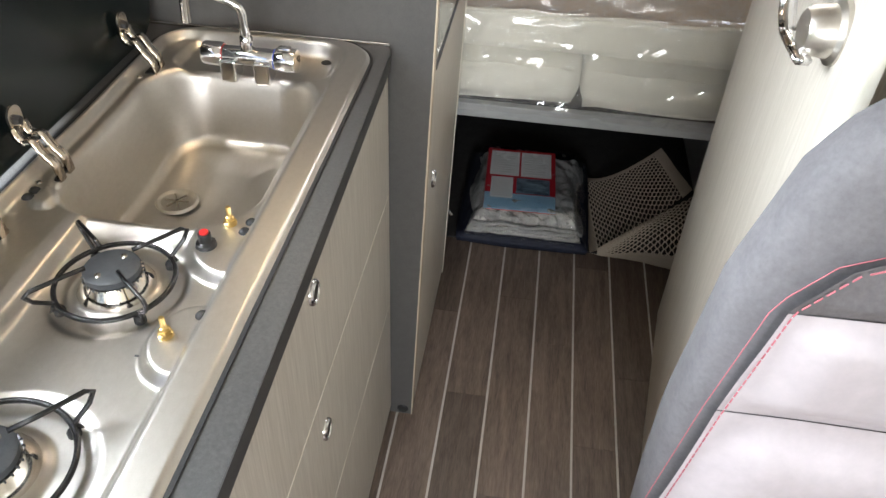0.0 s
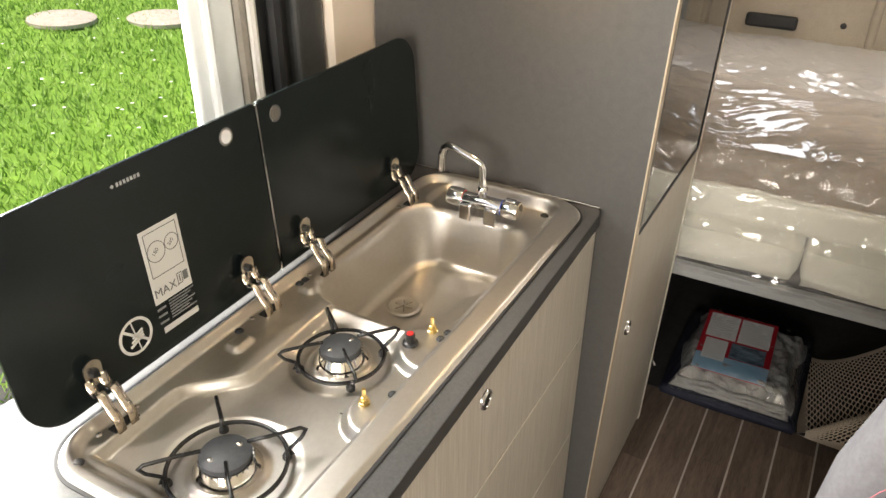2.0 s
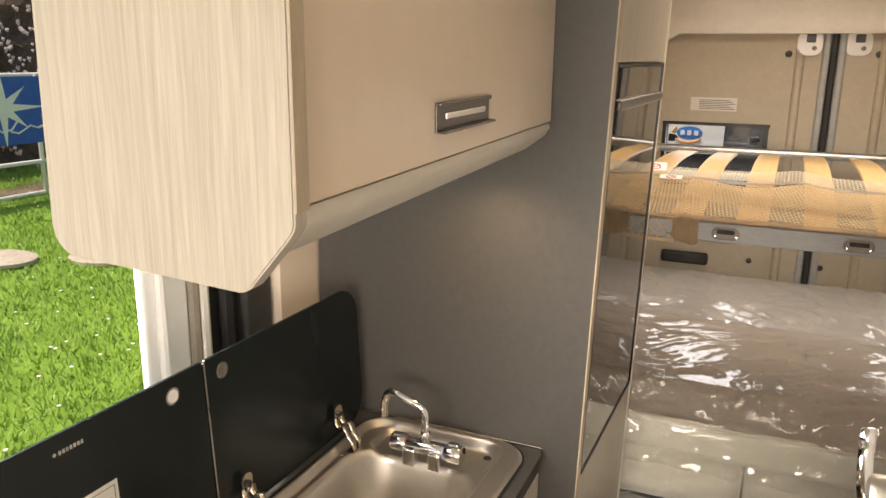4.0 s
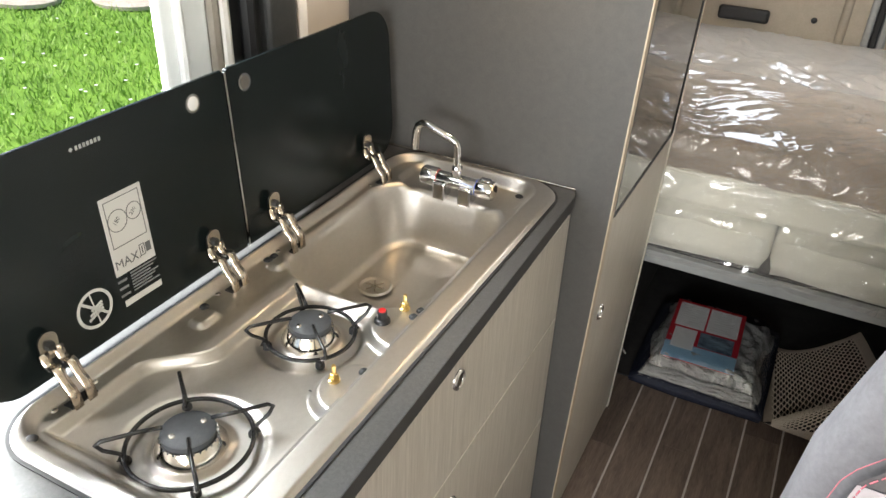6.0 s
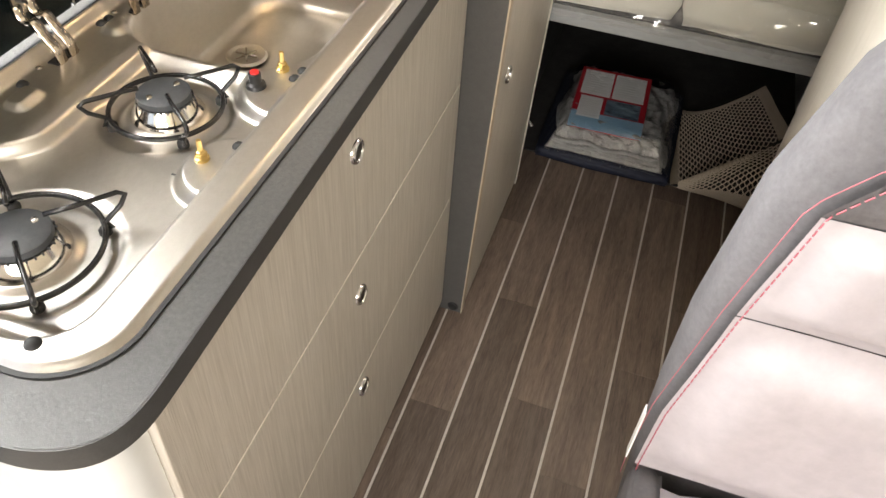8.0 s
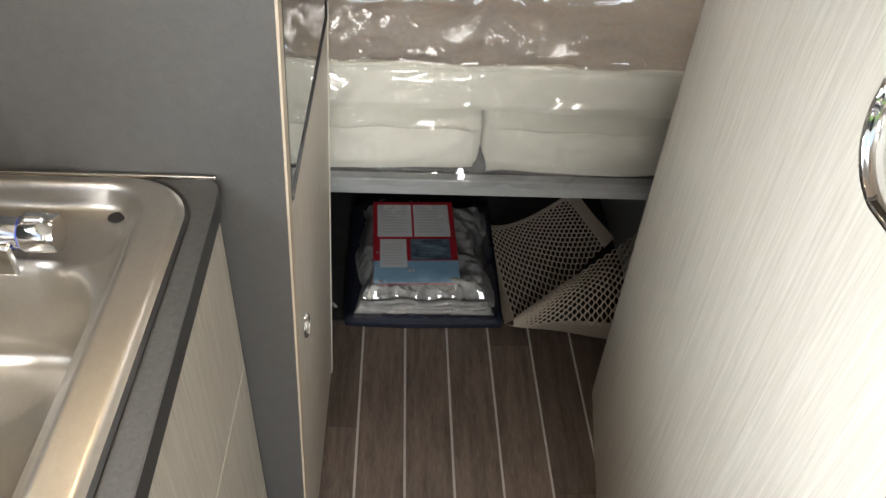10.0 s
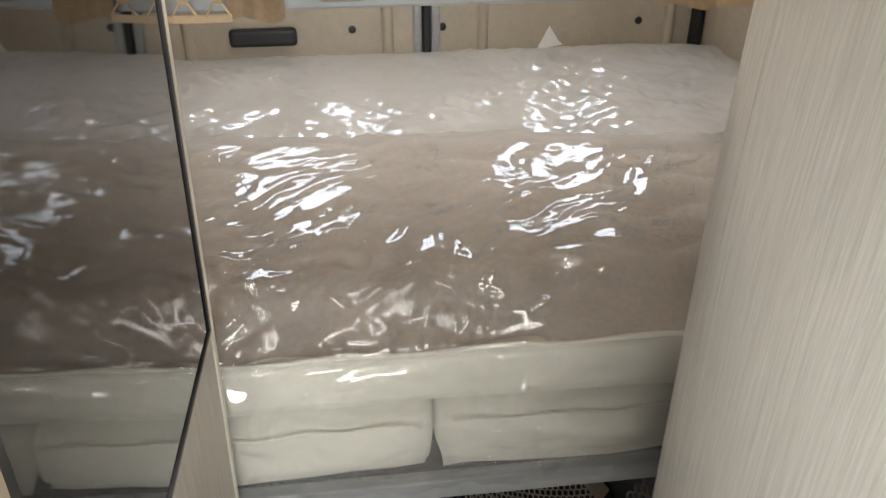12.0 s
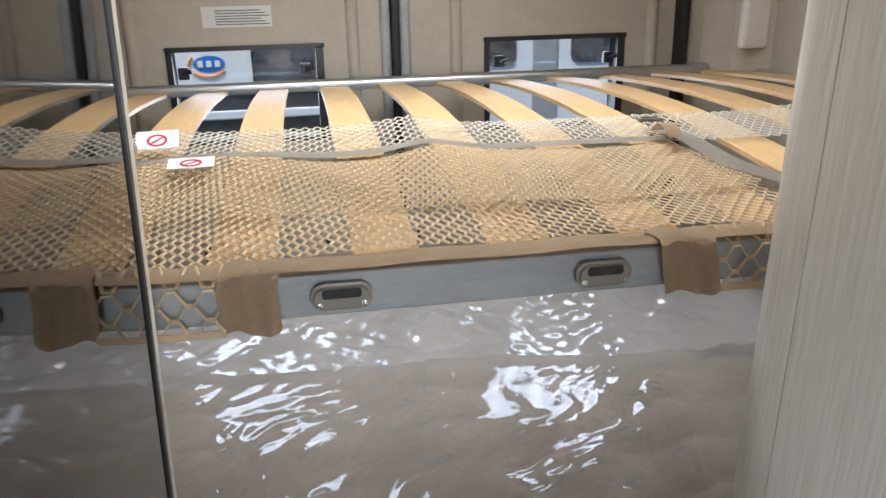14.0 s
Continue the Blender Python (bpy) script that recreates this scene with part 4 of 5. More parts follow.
led.data.energy, led.data.color, led.data.shadow_soft_size, led.data.spot_size, led.data.spot_blend = 3.2, (1.0, 0.72, 0.42), 0.03, radians(150), 0.8
led.matrix_world = look((-0.07, -0.12, 1.432), (-0.07, -0.12, 0.5))


# ---------- washroom wall ----------
def wash_x(y):
    return 0.577 + 0.15 * y


def front_y(z):
    pts = ((0.0, -0.23), (0.34, -0.262), (0.73, -0.329), (0.92, -0.372), (1.02, -0.392), (1.10, -0.388), (1.25, -0.365), (1.93, -0.36))
    for (a, b), (c, d) in zip(pts, pts[1:]):
        if z <= c:
            return b + (d - b) * (z - a) / (c - a)
    return pts[-1][1]


wash = thing("wall_washroom", "pale ash washroom wall with a cream edged curved front", "wall", kind="structure")


def over(z):
    """The wall leans outwards above the worktops."""
    return 0.029 * max(0.0, z - 1.0)


def wash_panel(y_of, y1, z0, z1, thick, name, mat, label=""):
    bm = bmesh.new()
    rows = []
    n = 40
    for i in range(n + 1):
        zz = z0 + (z1 - z0) * i / n
        ya = y_of(zz)
        rows.append([bm.verts.new((wash_x(y) + dx + over(zz), y, zz)) for y, dx in ((ya, 0), (y1, 0), (y1, thick), (ya, thick))])
    for a, b in zip(rows, rows[1:]):
        for k in range(4):
            bm.faces.new((a[k], a[(k + 1) % 4], b[(k + 1) % 4], b[k]))
    bm.faces.new(rows[0])
    bm.faces.new(rows[-1][::-1])
    bmesh.ops.recalc_face_normals(bm, faces=bm.faces[:])
    return part(name, bm, mat, wash, label)


wash_panel(front_y, 0.398, 0.0, 1.927, 0.020, "side_panel", WOOD)
bm = sheet(8, 60, lambda u, v: (wash_x(front_y(1.925 * v)) + over(1.925 * v) + 0.026 * u - 0.001, front_y(1.925 * v) - 0.0015 - 0.014 * math.sqrt(u * (2 - u)), 1.925 * v))
part("edge_band", bm, CREAM_EDGE, wash, "cream edge band", smooth=True)
post = [(wash_x(0.4) + 0.001, 0.401), (wash_x(0.44), 0.44), (0.650, 0.462), (0.660, 0.482), (0.676, 0.498), (0.72, 0.502), (0.72, 0.43), (0.70, 0.401)]
bm = joined(prism(post, 0.0, 1.0, "z"), prism(post, 1.0, 1.927, "z"))
for v in bm.verts:
    v.co.x += over(v.co.z)
part("corner_post", bm, WOOD, wash, smooth=True, angle=60)
part("rear_panel", box(0.72, 1.378, 0.482, 0.502, 0.0, 1.927), WOOD, wash)
part("front_panel", box(0.545, 1.378, -0.325, -0.31, 0.0, 1.927), WOOD, wash)
hx, hy, hz = wash_x(-0.30), -0.300, 1.105
hd = part("door_handle", moved(lathe([(0.034, 0), (0.034, 0.006), (0.027, 0.010), (0.025, 0.030), (0.020, 0.036), (0, 0.036)], 32), pose(hx, hy - 0.012, hz, 0, -90, 0)), STEEL, wash, "satin knob with a chrome curved lever", smooth=True, angle=40)
bow = [(hy - 0.036, hz - 0.028), (hy + 0.003, hz - 0.029)] + arc(hy + 0.026, hz + 0.024, 0.054, -80, 0, 9) + [(hy + 0.079, hz + 0.044)]
inner = [(y - 0.008 * smoothstep(0, 9, i), z + 0.008 * smoothstep(12, 3, i)) for i, (y, z) in enumerate(bow)]
part("lever", prism(bow + inner[::-1], hx - 0.042, hx - 0.024, "x", 0.002, 2), CHROME, hd, "chrome lever", smooth=True)


# ---------- beds ----------
bed = thing("lower_bed", "fixed lower bed base with a grey front rail", "bed")
part("front_rail", box(-0.49, 1.375, 0.543, 0.567, 0.472, 0.508, 0.003), GREY_PAINT, bed, "grey metal front rail")
# boards whose near-black colour carries the shade beneath the bed
part("base_board", box(-0.49, 1.375, 0.573, 1.86, 0.490, 0.508), RECESS_DARK, bed)
part("back_board", box(-0.49, 1.375, 1.60, 1.62, 0.0, 0.489), RECESS_DARK, bed, "added near-black board closing off the space under the bed")
# near-black sheet added over the planks to darken the floor under the bed
mat = part("floor_mat", box(0.0, 0.80, 0.655, 1.598, 0.0, 0.0045, 0.001), RECESS_DARK)
tagged(mat, "near-black sheet laid over the floor under the bed", "mat")
part("side_board", box(-0.02, 0.0, 0.575, 1.60, 0.0, 0.489), RECESS_DARK, bed)
part("side_board", box(0.80, 0.82, 0.575, 1.60, 0.0, 0.489), GREY_PAINT, bed)


def cushion(x0, x1, y0, y1, z0, z1, r, seed, puff=0.012, n=26):
    """A soft block: a rounded box with swollen, uneven faces."""
    bm = bmesh.new()
    bmesh.ops.create_cube(bm, size=2)
    bmesh.ops.subdivide_edges(bm, edges=bm.edges[:], cuts=n, use_grid_fill=True)
    c, h = Vector(((x0 + x1) / 2, (y0 + y1) / 2, (z0 + z1) / 2)), Vector(((x1 - x0) / 2, (y1 - y0) / 2, (z1 - z0) / 2))
    for v in bm.verts:
        u = v.co.copy()
        p = Vector((u.x * h.x, u.y * h.y, u.z * h.z))
        core = Vector([max(-h[k] + r, min(h[k] - r, p[k])) for k in range(3)])
        d = p - core
        if d.length > 1e-9:
            p = core + d.normalized() * min(d.length, r) if d.length > r else p
        nn = Vector((1.0 if abs(u.x) > 0.999 else 0, 1.0 if abs(u.y) > 0.999 else 0, 1.0 if abs(u.z) > 0.999 else 0))
        out = Vector((math.copysign(nn.x, u.x), math.copysign(nn.y, u.y), math.copysign(nn.z, u.z)))
        k = (1 - abs(u.x) ** 4 if not nn.x else 1) * (1 - abs(u.y) ** 4 if not nn.y else 1) * (1 - abs(u.z) ** 4 if not nn.z else 1)
        w = noise.noise(Vector((p.x * 5 + seed, p.y * 5, p.z * 7))) * 0.6 + noise.noise(Vector((p.x * 14, p.y * 14 + seed, p.z * 16))) * 0.25
        v.co = c + p + out * (puff * k * (0.7 + w))
    return bm


for x0, x1, s in ((-0.485, 0.350, 1), (0.356, 1.368, 7)):
    m = thing("mattress", "white mattress section lying on the bed base", "mattress", "lower mattresses")
    bm = cushion(x0, x1, 0.558, 1.80, 0.510, 0.643, 0.040, s, 0.008)
    for v in bm.verts:
        if v.co.z > 0.612 and v.co.y < 0.64:
            v.co.y += (v.co.z - 0.612) * 1.3
    part("core", bm, WHITE_FABRIC, m, smooth=True)
    part("piping", tube([(x0 + 0.02 + (x1 - x0 - 0.04) * i / 24, 0.551 + 0.002 * math.sin(i), 0.614 + 0.003 * math.sin(i * 1.7 + s)) for i in range(25)], 0.003, 6), WHITE_FABRIC, m, smooth=True)

top = thing("mattress", "quilted mattress wrapped in clear plastic on the lower bed", "mattress", "mattresses")


def top_height(x, y):
    e = -rr_dist(x, y, -0.49, 1.372, 0.556, 2.10, 0.12)
    z = 0.737 + 0.036 * smoothstep(0, 0.16, e) - 0.010 * smoothstep(0.9, 1.8, y)
    wave = math.sin((y + 0.022 * math.sin(x * 30.0 + 2.0 * math.sin(y * 5)) + 0.012 * math.sin(x * 9)) * math.pi / 0.125)
    z += 0.014 * (abs(wave) ** 0.5 - 0.75) * smoothstep(0.02, 0.1, e)
    z += 0.008 * noise.noise(Vector((x * 4, y * 4, 3))) * smoothstep(0, 0.1, e)
    return z


def ring_in(u, v, x0, x1, y0, y1):
    return x0 + (x1 - x0) * u, y0 + (y1 - y0) * v


# darker than the white border: shade under the bunk is mixed into this beige
TICK = grained(material("shaded_quilt", (0.52, 0.48, 0.43), 0.85), [(0.47, 0.43, 0.385), (0.56, 0.52, 0.47)], 90, (1, 1, 1), 0.4, (0.8, 0.95))
part("border", cushion(-0.485, 1.368, 0.562, 1.88, 0.646, 0.738, 0.02, 3, 0.006), WHITE_FABRIC, top, "white mattress border", smooth=True)
part("quilted_top", sheet(130, 150, lambda u, v: (lambda x, y: (x, y, top_height(x, y)))(*ring_in(u, v, -0.482, 1.364, 0.560, 1.878))), TICK, top, "quilted mattress top, beige from the bunk's shade put into its colour", smooth=True)
part("piping", tube([(-0.48 + 1.84 * i / 60, 0.556, 0.739 + 0.003 * math.sin(i * 0.9)) for i in range(61)], 0.004, 8), WHITE_FABRIC, top, smooth=True)


def smooth_top(x, y):
    e = -rr_dist(x, y, -0.49, 1.372, 0.556, 2.10, 0.12)
    return 0.737 + 0.040 * smoothstep(0, 0.16, e) - 0.010 * smoothstep(0.9, 1.8, y)


def facet(x, y, seed):
    """A crumpled height: random values on a lattice, flat over each triangle."""
    i, j = math.floor(x), math.floor(y)
    u, v = x - i, y - j

    def h(a, b):
        k = math.sin(a * 127.1 + b * 311.7 + seed * 74.7) * 43758.5453
        return 2 * (k - math.floor(k)) - 1
    if u + v < 1:
        return h(i, j) + (h(i + 1, j) - h(i, j)) * u + (h(i, j + 1) - h(i, j)) * v
    return h(i + 1, j + 1) + (h(i, j + 1) - h(i + 1, j + 1)) * (1 - u) + (h(i + 1, j) - h(i + 1, j + 1)) * (1 - v)


# long folds pulled into the film, each from one point of the plan to another
PULLS = [((0.34, 0.67), (0.44, 0.605), 0.016), ((0.44, 0.605), (0.51, 0.61), 0.018), ((0.51, 0.61), (0.59, 0.65), 0.018), ((0.59, 0.65), (0.69, 0.75), 0.014),
         ((0.61, 0.575), (0.765, 0.71), 0.008), ((0.65, 0.57), (0.70, 0.61), 0.007), ((0.02, 0.76), (0.20, 0.72), 0.008), ((0.08, 0.72), (0.13, 0.58), 0.007), ((0.20, 0.66), (0.27, 0.60), 0.007)]


def pulled(x, y):
    w = 0.0
    for (ax, ay), (bx, by), width in PULLS:
        dx, dy = bx - ax, by - ay
        k = min(1.0, max(0.0, ((x - ax) * dx + (y - ay) * dy) / (dx * dx + dy * dy)))
        d = math.hypot(x - ax - dx * k, y - ay - dy * k)
        if d < 3 * width:
            w += 0.30 * width * math.exp(-(d / width) ** 2) * (1 + 0.5 * facet(x * 45, y * 30, 7))
    return w


def film_place(u, v):
    """Clear film from behind the mattress over its top and down its front."""
    x = -0.49 + 1.86 * u
    run = 1.32 + 0.25
    s = run * v
    if s < 1.32:
        y = 1.875 - s
        base, nrm = smooth_top(x, y) + 0.012 * smoothstep(1.875, 1.78, y), Vector((0, 0, 1))
    else:
        y, base, nrm = 0.545 - 0.006 * math.sin((s - 1.32) * 12), smooth_top(x, 0.556) + 0.008 - (s - 1.32), Vector((0, -1, 0))
    p = Vector((x, y, base))
    qx = x + 0.05 * noise.noise(Vector((x * 5, s * 5, 2))) + 0.3 * s
    qy = s + 0.05 * noise.noise(Vector((x * 5, s * 5, 9))) - 0.2 * x
    w = 0.0050 * facet(qx * 11, qy * 8, 1) + 0.0042 * facet(qx * 24, qy * 17, 2) + 0.0024 * facet(qx * 58, qy * 38, 3)
    w *= 0.72 + 0.55 * smoothstep(-0.20, 0.25, noise.noise(Vector((x * 3.2, s * 3.2, 8))))
    w = w * smoothstep(1.875, 1.78, y) + pulled(x, y) if s < 1.32 else w
    if s > 1.32:
        w = 1.2 * w + 0.005 + 0.007 * (1 - 2.4 * abs(noise.noise(Vector((x * 6 + s * 9, s * 11 - x * 5, 4))))) + 0.003 * noise.noise(Vector((x * 31, s * 37, 1)))
    return tuple(p + nrm * max(w, -0.006))


def fold_place(u, v):
    """A loose flap of the film, doubled over the far third of the mattress."""
    x = -0.48 + 1.84 * u
    y = 1.87 - (0.645 + 0.098 * x + 0.012 * math.sin(x * 9)) * v
    p = film_place(u, (1.875 - y) / 1.57)
    lift = smoothstep(1.872, 1.78, y)
    return (p[0], y, p[2] + 0.004 + lift * 0.009 + lift * (0.0075 * facet(x * 19 + y * 6, y * 13 - x * 4, 21) + 0.0035 * facet(x * 44, y * 36, 22)) * (0.4 + smoothstep(-0.1, 0.3, noise.noise(Vector((x * 4, y * 4, 2))))))


bm = sheet(300, 120, fold_place)
bmesh.ops.reverse_faces(bm, faces=bm.faces[:])
flap = part("film_flap", bm, MILKY, top, "doubled milky plastic film", smooth=True)
flap.visible_shadow = False
bm = sheet(300, 280, film_place)
bmesh.ops.reverse_faces(bm, faces=bm.faces[:])
film = part("film", bm, FILM, top, "crumpled clear plastic film", smooth=True)
film.visible_shadow = False


def skirt_place(u, v):
    """Loose film hanging over the front of the mattresses, in slanting folds."""
    x, z = -0.48 + 1.84 * u, 0.752 - 0.215 * v
    q = Vector((x * 5 + z * 7, z * 9 - x * 4, 2))
    fold = 1 - 2.6 * abs(noise.noise(q)) + 0.5 * (1 - 2.6 * abs(noise.noise(q * 2.7)))
    fold += 0.7 * facet(x * 16 + z * 12, z * 22 - x * 5, 11) + 0.35 * facet(x * 48 + z * 20, z * 44, 12)
    return (x, 0.536 - 0.007 * fold * smoothstep(0, 0.15, v) + 0.002 * noise.noise(Vector((x * 30, z * 30, 5))), z)


bm = sheet(320, 50, skirt_place)
bmesh.ops.reverse_faces(bm, faces=bm.faces[:])
skirt = part("film_skirt", bm, SKIRT, top, "crumpled clear plastic film", smooth=True)
skirt.visible_shadow = False
tc = node(SKIRT, "ShaderNodeTexCoord")
nz = node(SKIRT, "ShaderNodeTexNoise", Scale=24.0, Detail=4.0, Roughness=0.55, Distortion=2.6)
bp = node(SKIRT, "ShaderNodeBump", Strength=0.5, Distance=0.04)
mp = node(SKIRT, "ShaderNodeMapping")
mp.inputs["Rotation"].default_value = (0, radians(35), 0)
mp.inputs["Scale"].default_value = (1.8, 1.0, 0.5)
link(SKIRT, tc.outputs["Object"], mp.inputs["Vector"])
link(SKIRT, mp.outputs["Vector"], nz.inputs["Vector"])
link(SKIRT, nz.outputs["Fac"], bp.inputs["Height"])
link(SKIRT, bp.outputs["Normal"], skirt_gloss.inputs["Normal"])
fm = FILM
tc = node(fm, "ShaderNodeTexCoord")
nz = node(fm, "ShaderNodeTexNoise", Scale=9.0, Detail=3.0, Roughness=0.55, Distortion=1.2)
bp = node(fm, "ShaderNodeBump", Strength=0.10, Distance=0.02)
link(fm, tc.outputs["Object"], nz.inputs["Vector"])
link(fm, nz.outputs["Fac"], bp.inputs["Height"])
link(fm, bp.outputs["Normal"], film_gloss.inputs["Normal"])

slip = part("paper_slip", sheet(4, 4, lambda u, v: (0.785 + 0.085 * u + 0.02 * v * (0.5 - u), 1.868 + 0.010 * u + 0.008 * v, 0.765 + 0.060 * v * (1 - abs(2 * u - 1) * 0.9) + 0.012 * u)), CARD_WHITE)
tagged(slip, "small white paper slip tucked behind the mattress", "paper slip")
bunk = thing("upper_bunk", "upper bunk bed frame with bowed birch slats", "bunk bed")
part("front_bar", box(-0.45, 1.36, 0.553, 0.572, 1.194, 1.238, 0.003), GREY_PAINT, bunk, "grey aluminium front bar")
path = [(-0.46, 0.566, 1.232), (-0.46, 1.70, 1.270)] + [(x, y, 1.27) for x, y in arc(-0.38, 1.70, 0.08, 180, 90, 6)] + [(x, y, 1.27) for x, y in arc(1.285, 1.70, 0.08, 90, 0, 6)] + [(1.365, 0.566, 1.232)]
part("tube_frame", tube(path, 0.015, 12), ALU, bunk, "bent aluminium tube frame", smooth=True, angle=60)
part("hinge_plate", box(1.20, 1.345, 1.0, 1.02, 1.18, 1.23, 0.003), GREY_PAINT, bunk)


def slat_bm(w):
    n = 16
    bm = bmesh.new()
    rows = []
    for i in range(n + 1):
        u = i / n
        y, z = 0.571 + 1.200 * u, 1.236 + 0.026 * u + 0.034 * math.sin(math.pi * u)
        rows.append([bm.verts.new((x, y, z + dz)) for x, dz in ((-w / 2, -0.004), (w / 2, -0.004), (w / 2, 0.003), (w / 2 - 0.002, 0.004), (-w / 2 + 0.002, 0.004), (-w / 2, 0.003))])
    for a, b in zip(rows, rows[1:]):
        for k in range(6):
            bm.faces.new((a[k], a[(k + 1) % 6], b[(k + 1) % 6], b[k]))
    bm.faces.new(rows[0])
    bm.faces.new(rows[-1][::-1])
    bmesh.ops.recalc_face_normals(bm, faces=bm.faces[:])
    return bm


first = part("slat", slat_bm(0.068), SLAT, bunk)
first.location.x = -0.4035
for k in range(1, 13):
    ob = first.copy()
    scene.collection.objects.link(ob)
    ob.location.x = -0.4035 + 0.1425 * k + random.uniform(-0.003, 0.003)
for x in (0.259, 0.5255):
    h = part("slotted_grip", prism(round_rect(x - 0.030, x + 0.030, 1.203, 1.231, 0.0135, 6), 0.540, 0.5535, "y", 0.004, 3), TAUPE, bunk, "taupe plastic slotted grip", smooth=True, angle=50)
    # the slot's depth is only a near-black inlay
    part("slot", prism(round_rect(x - 0.019, x + 0.019, 1.217, 1.2265, 0.003, 3), 0.5390, 0.5405, "y"), RECESS_DARK, h)
    for sx in (-0.022, 0.022):
        part("screw", moved(lathe([(0, 0.002), (0.003, 0.0015), (0.0035, 0)], 10), pose(x + sx, 0.5402, 1.2105, 90, 0, 0)), CHROME, h)


def netting(place, nu, nv, width, lift=0.0012):
    """A net of hexagon-like cells over place(u, v): strands that zigzag and touch their neighbours."""
    verts, faces = [], []

    def strand(points):
        base = len(verts)
        for i, p in enumerate(points):
            a, b = points[max(i - 1, 0)], points[min(i + 1, len(points) - 1)]
            d = (b - a).normalized()
            side = d.cross(Vector((0.0, -0.3, 1.0))).normalized() * width / 2
            up = side.cross(d).normalized() * lift
            verts.extend([tuple(p - side), tuple(p + up), tuple(p + side)])
        for i in range(len(points) - 1):
            k = base + 3 * i
            faces.extend([(k, k + 1, k + 4, k + 3), (k + 1, k + 2, k + 5, k + 4)])
    for j in range(nv):
        pts = []
        for i in range(nu * 4 + 1):
            up = (0, 0, 1, 1)[i % 4] if j % 2 == 0 else (1, 1, 0, 0)[i % 4]
            amp = 0.42 if up else -0.42
            pts.append(Vector(place(min(1, i / (nu * 4)), (j + 0.5 + amp) / nv)))
        strand(pts)
    me = bpy.data.meshes.new("net")
    me.from_pydata(verts, [], faces)
    return me


def net_part(name, place, nu, nv, width, mat, parent, label=""):
    me = netting(place, nu, nv, width)
    me.materials.append(mat)
    ob = new(name, me)
    ob.parent = parent
    if label:
        ob["label"] = label
    return ob


def tape(name, place, n, mat, parent, label=""):
    bm = sheet(n, 8, place)
    ext = bmesh.ops.solidify(bm, geom=bm.faces[:], thickness=0.0015)
    return part(name, bm, mat, parent, label, smooth=True, angle=50)


guard = thing("safety_net", "tan safety net folded flat over the upper bunk", "net")


def net_z(x, y):
    u = (y - 0.571) / 1.200
    z = 1.236 + 0.026 * u + 0.034 * math.sin(math.pi * max(0, u)) + 0.009
    return z + 0.006 * noise.noise(Vector((x * 5, y * 8, 1))) + 0.010 * math.exp(-((x - 0.40) / 0.05) ** 2) * smoothstep(0.62, 0.8, y)


def hem(x):
    return 0.885 + 0.020 * math.sin(x * 5.2 + 0.6) + 0.012 * noise.noise(Vector((x * 6, 0, 0)))


def net_end(v):
    """Where the folded net ends over the bunk; it runs out towards the front."""
    return 0.815 - 0.075 * v


net_part("net_fold", lambda u, v: (lambda x: (lambda y: (x + 0.007, y + 0.004, net_z(x, y) + 0.008 + 0.004 * math.sin(x * 17)))(0.668 + 0.006 * math.sin(x * 11) + (hem(x) - 0.70) * v))(-0.42 + (net_end(0.3 + 0.7 * v) + 0.41) * u), 69, 23, 0.0032, NET, guard)
net_part("net_field", lambda u, v: (lambda x: (lambda y: (x, y, net_z(x, y)))(0.585 + (hem(x) - 0.585) * v))(-0.42 + (net_end(v) + 0.42) * u), 70, 34, 0.0040, NET, guard)
net_part("net_border", lambda u, v: (lambda x: (lambda y: (x, y, net_z(x, y) + 0.004))(hem(x) + 0.165 * v))(-0.42 + 1.74 * u), 96, 14, 0.0032, NET_PALE, guard, "paler net border")
tape("hem_tape", lambda u, v: (lambda x: (lambda y: (x, y, net_z(x, y) + 0.007))(hem(x) - 0.012 + 0.026 * v))(-0.42 + 1.16 * u), 100, TAPE_GREY, guard, "grey-beige hem tape")
tape("front_tape", lambda u, v: (lambda x: (x, 0.547 + 0.040 * v, 1.2445 + 0.003 * math.sin(v * 3.1) + 0.001 * math.sin(x * 40)))(-0.42 + 1.70 * u), 90, NET_TAPE, guard, "tan front webbing")
for x0, x1, sk in ((0.148, 0.204, -0.006), (0.580, 0.642, 0.012)):
    tape("flap", lambda u, v: (x0 + (x1 - x0) * u + sk * v + 0.002 * math.sin(v * 9), 0.580 - 0.041 * math.sin(min(1, v * 2.2) * 1.57) - 0.003 * math.sin(u * 5 + v * 4) - 0.002 * math.sin(u * 17), 1.2485 + 0.003 * math.sin(u * 6) - 0.060 * smoothstep(0.25, 1.0, v)), 14, NET_TAPE, guard, "tan webbing flap over the bar")
for x0, x1, n in ((-0.42, 0.148, 17), (0.650, 1.30, 20)):
    net_part("hanging_net", lambda u, v: (x0 + (x1 - x0) * u, 0.541 + 0.002 * math.sin(u * 30) + 0.03 * smoothstep(0.7, 1.0, v), 1.192 + 0.060 * v), n, 4, 0.0042, NET, guard)
    part("lower_tape", box(x0, x1, 0.5395, 0.5410, 1.187, 1.195, 0.0004, 1), NET_TAPE, guard)
tape("end_hem", lambda u, v: (lambda x, y: (x, y, net_z(x, y) + 0.012 + 0.003 * math.sin(u * 9)))(net_end(1.04 - 0.98 * u) - 0.014 + 0.034 * v, 0.585 + 0.315 * (1.04 - 0.98 * u)), 24, TAPE_GREY, guard, "grey-beige end hem")
tape("loop", lambda u, v: (0.715 + 0.022 * v, 0.862 - 0.055 * u, 1.298 + 0.014 * math.sin(math.pi * u)), 10, NET_TAPE, guard, "tan webbing loop")
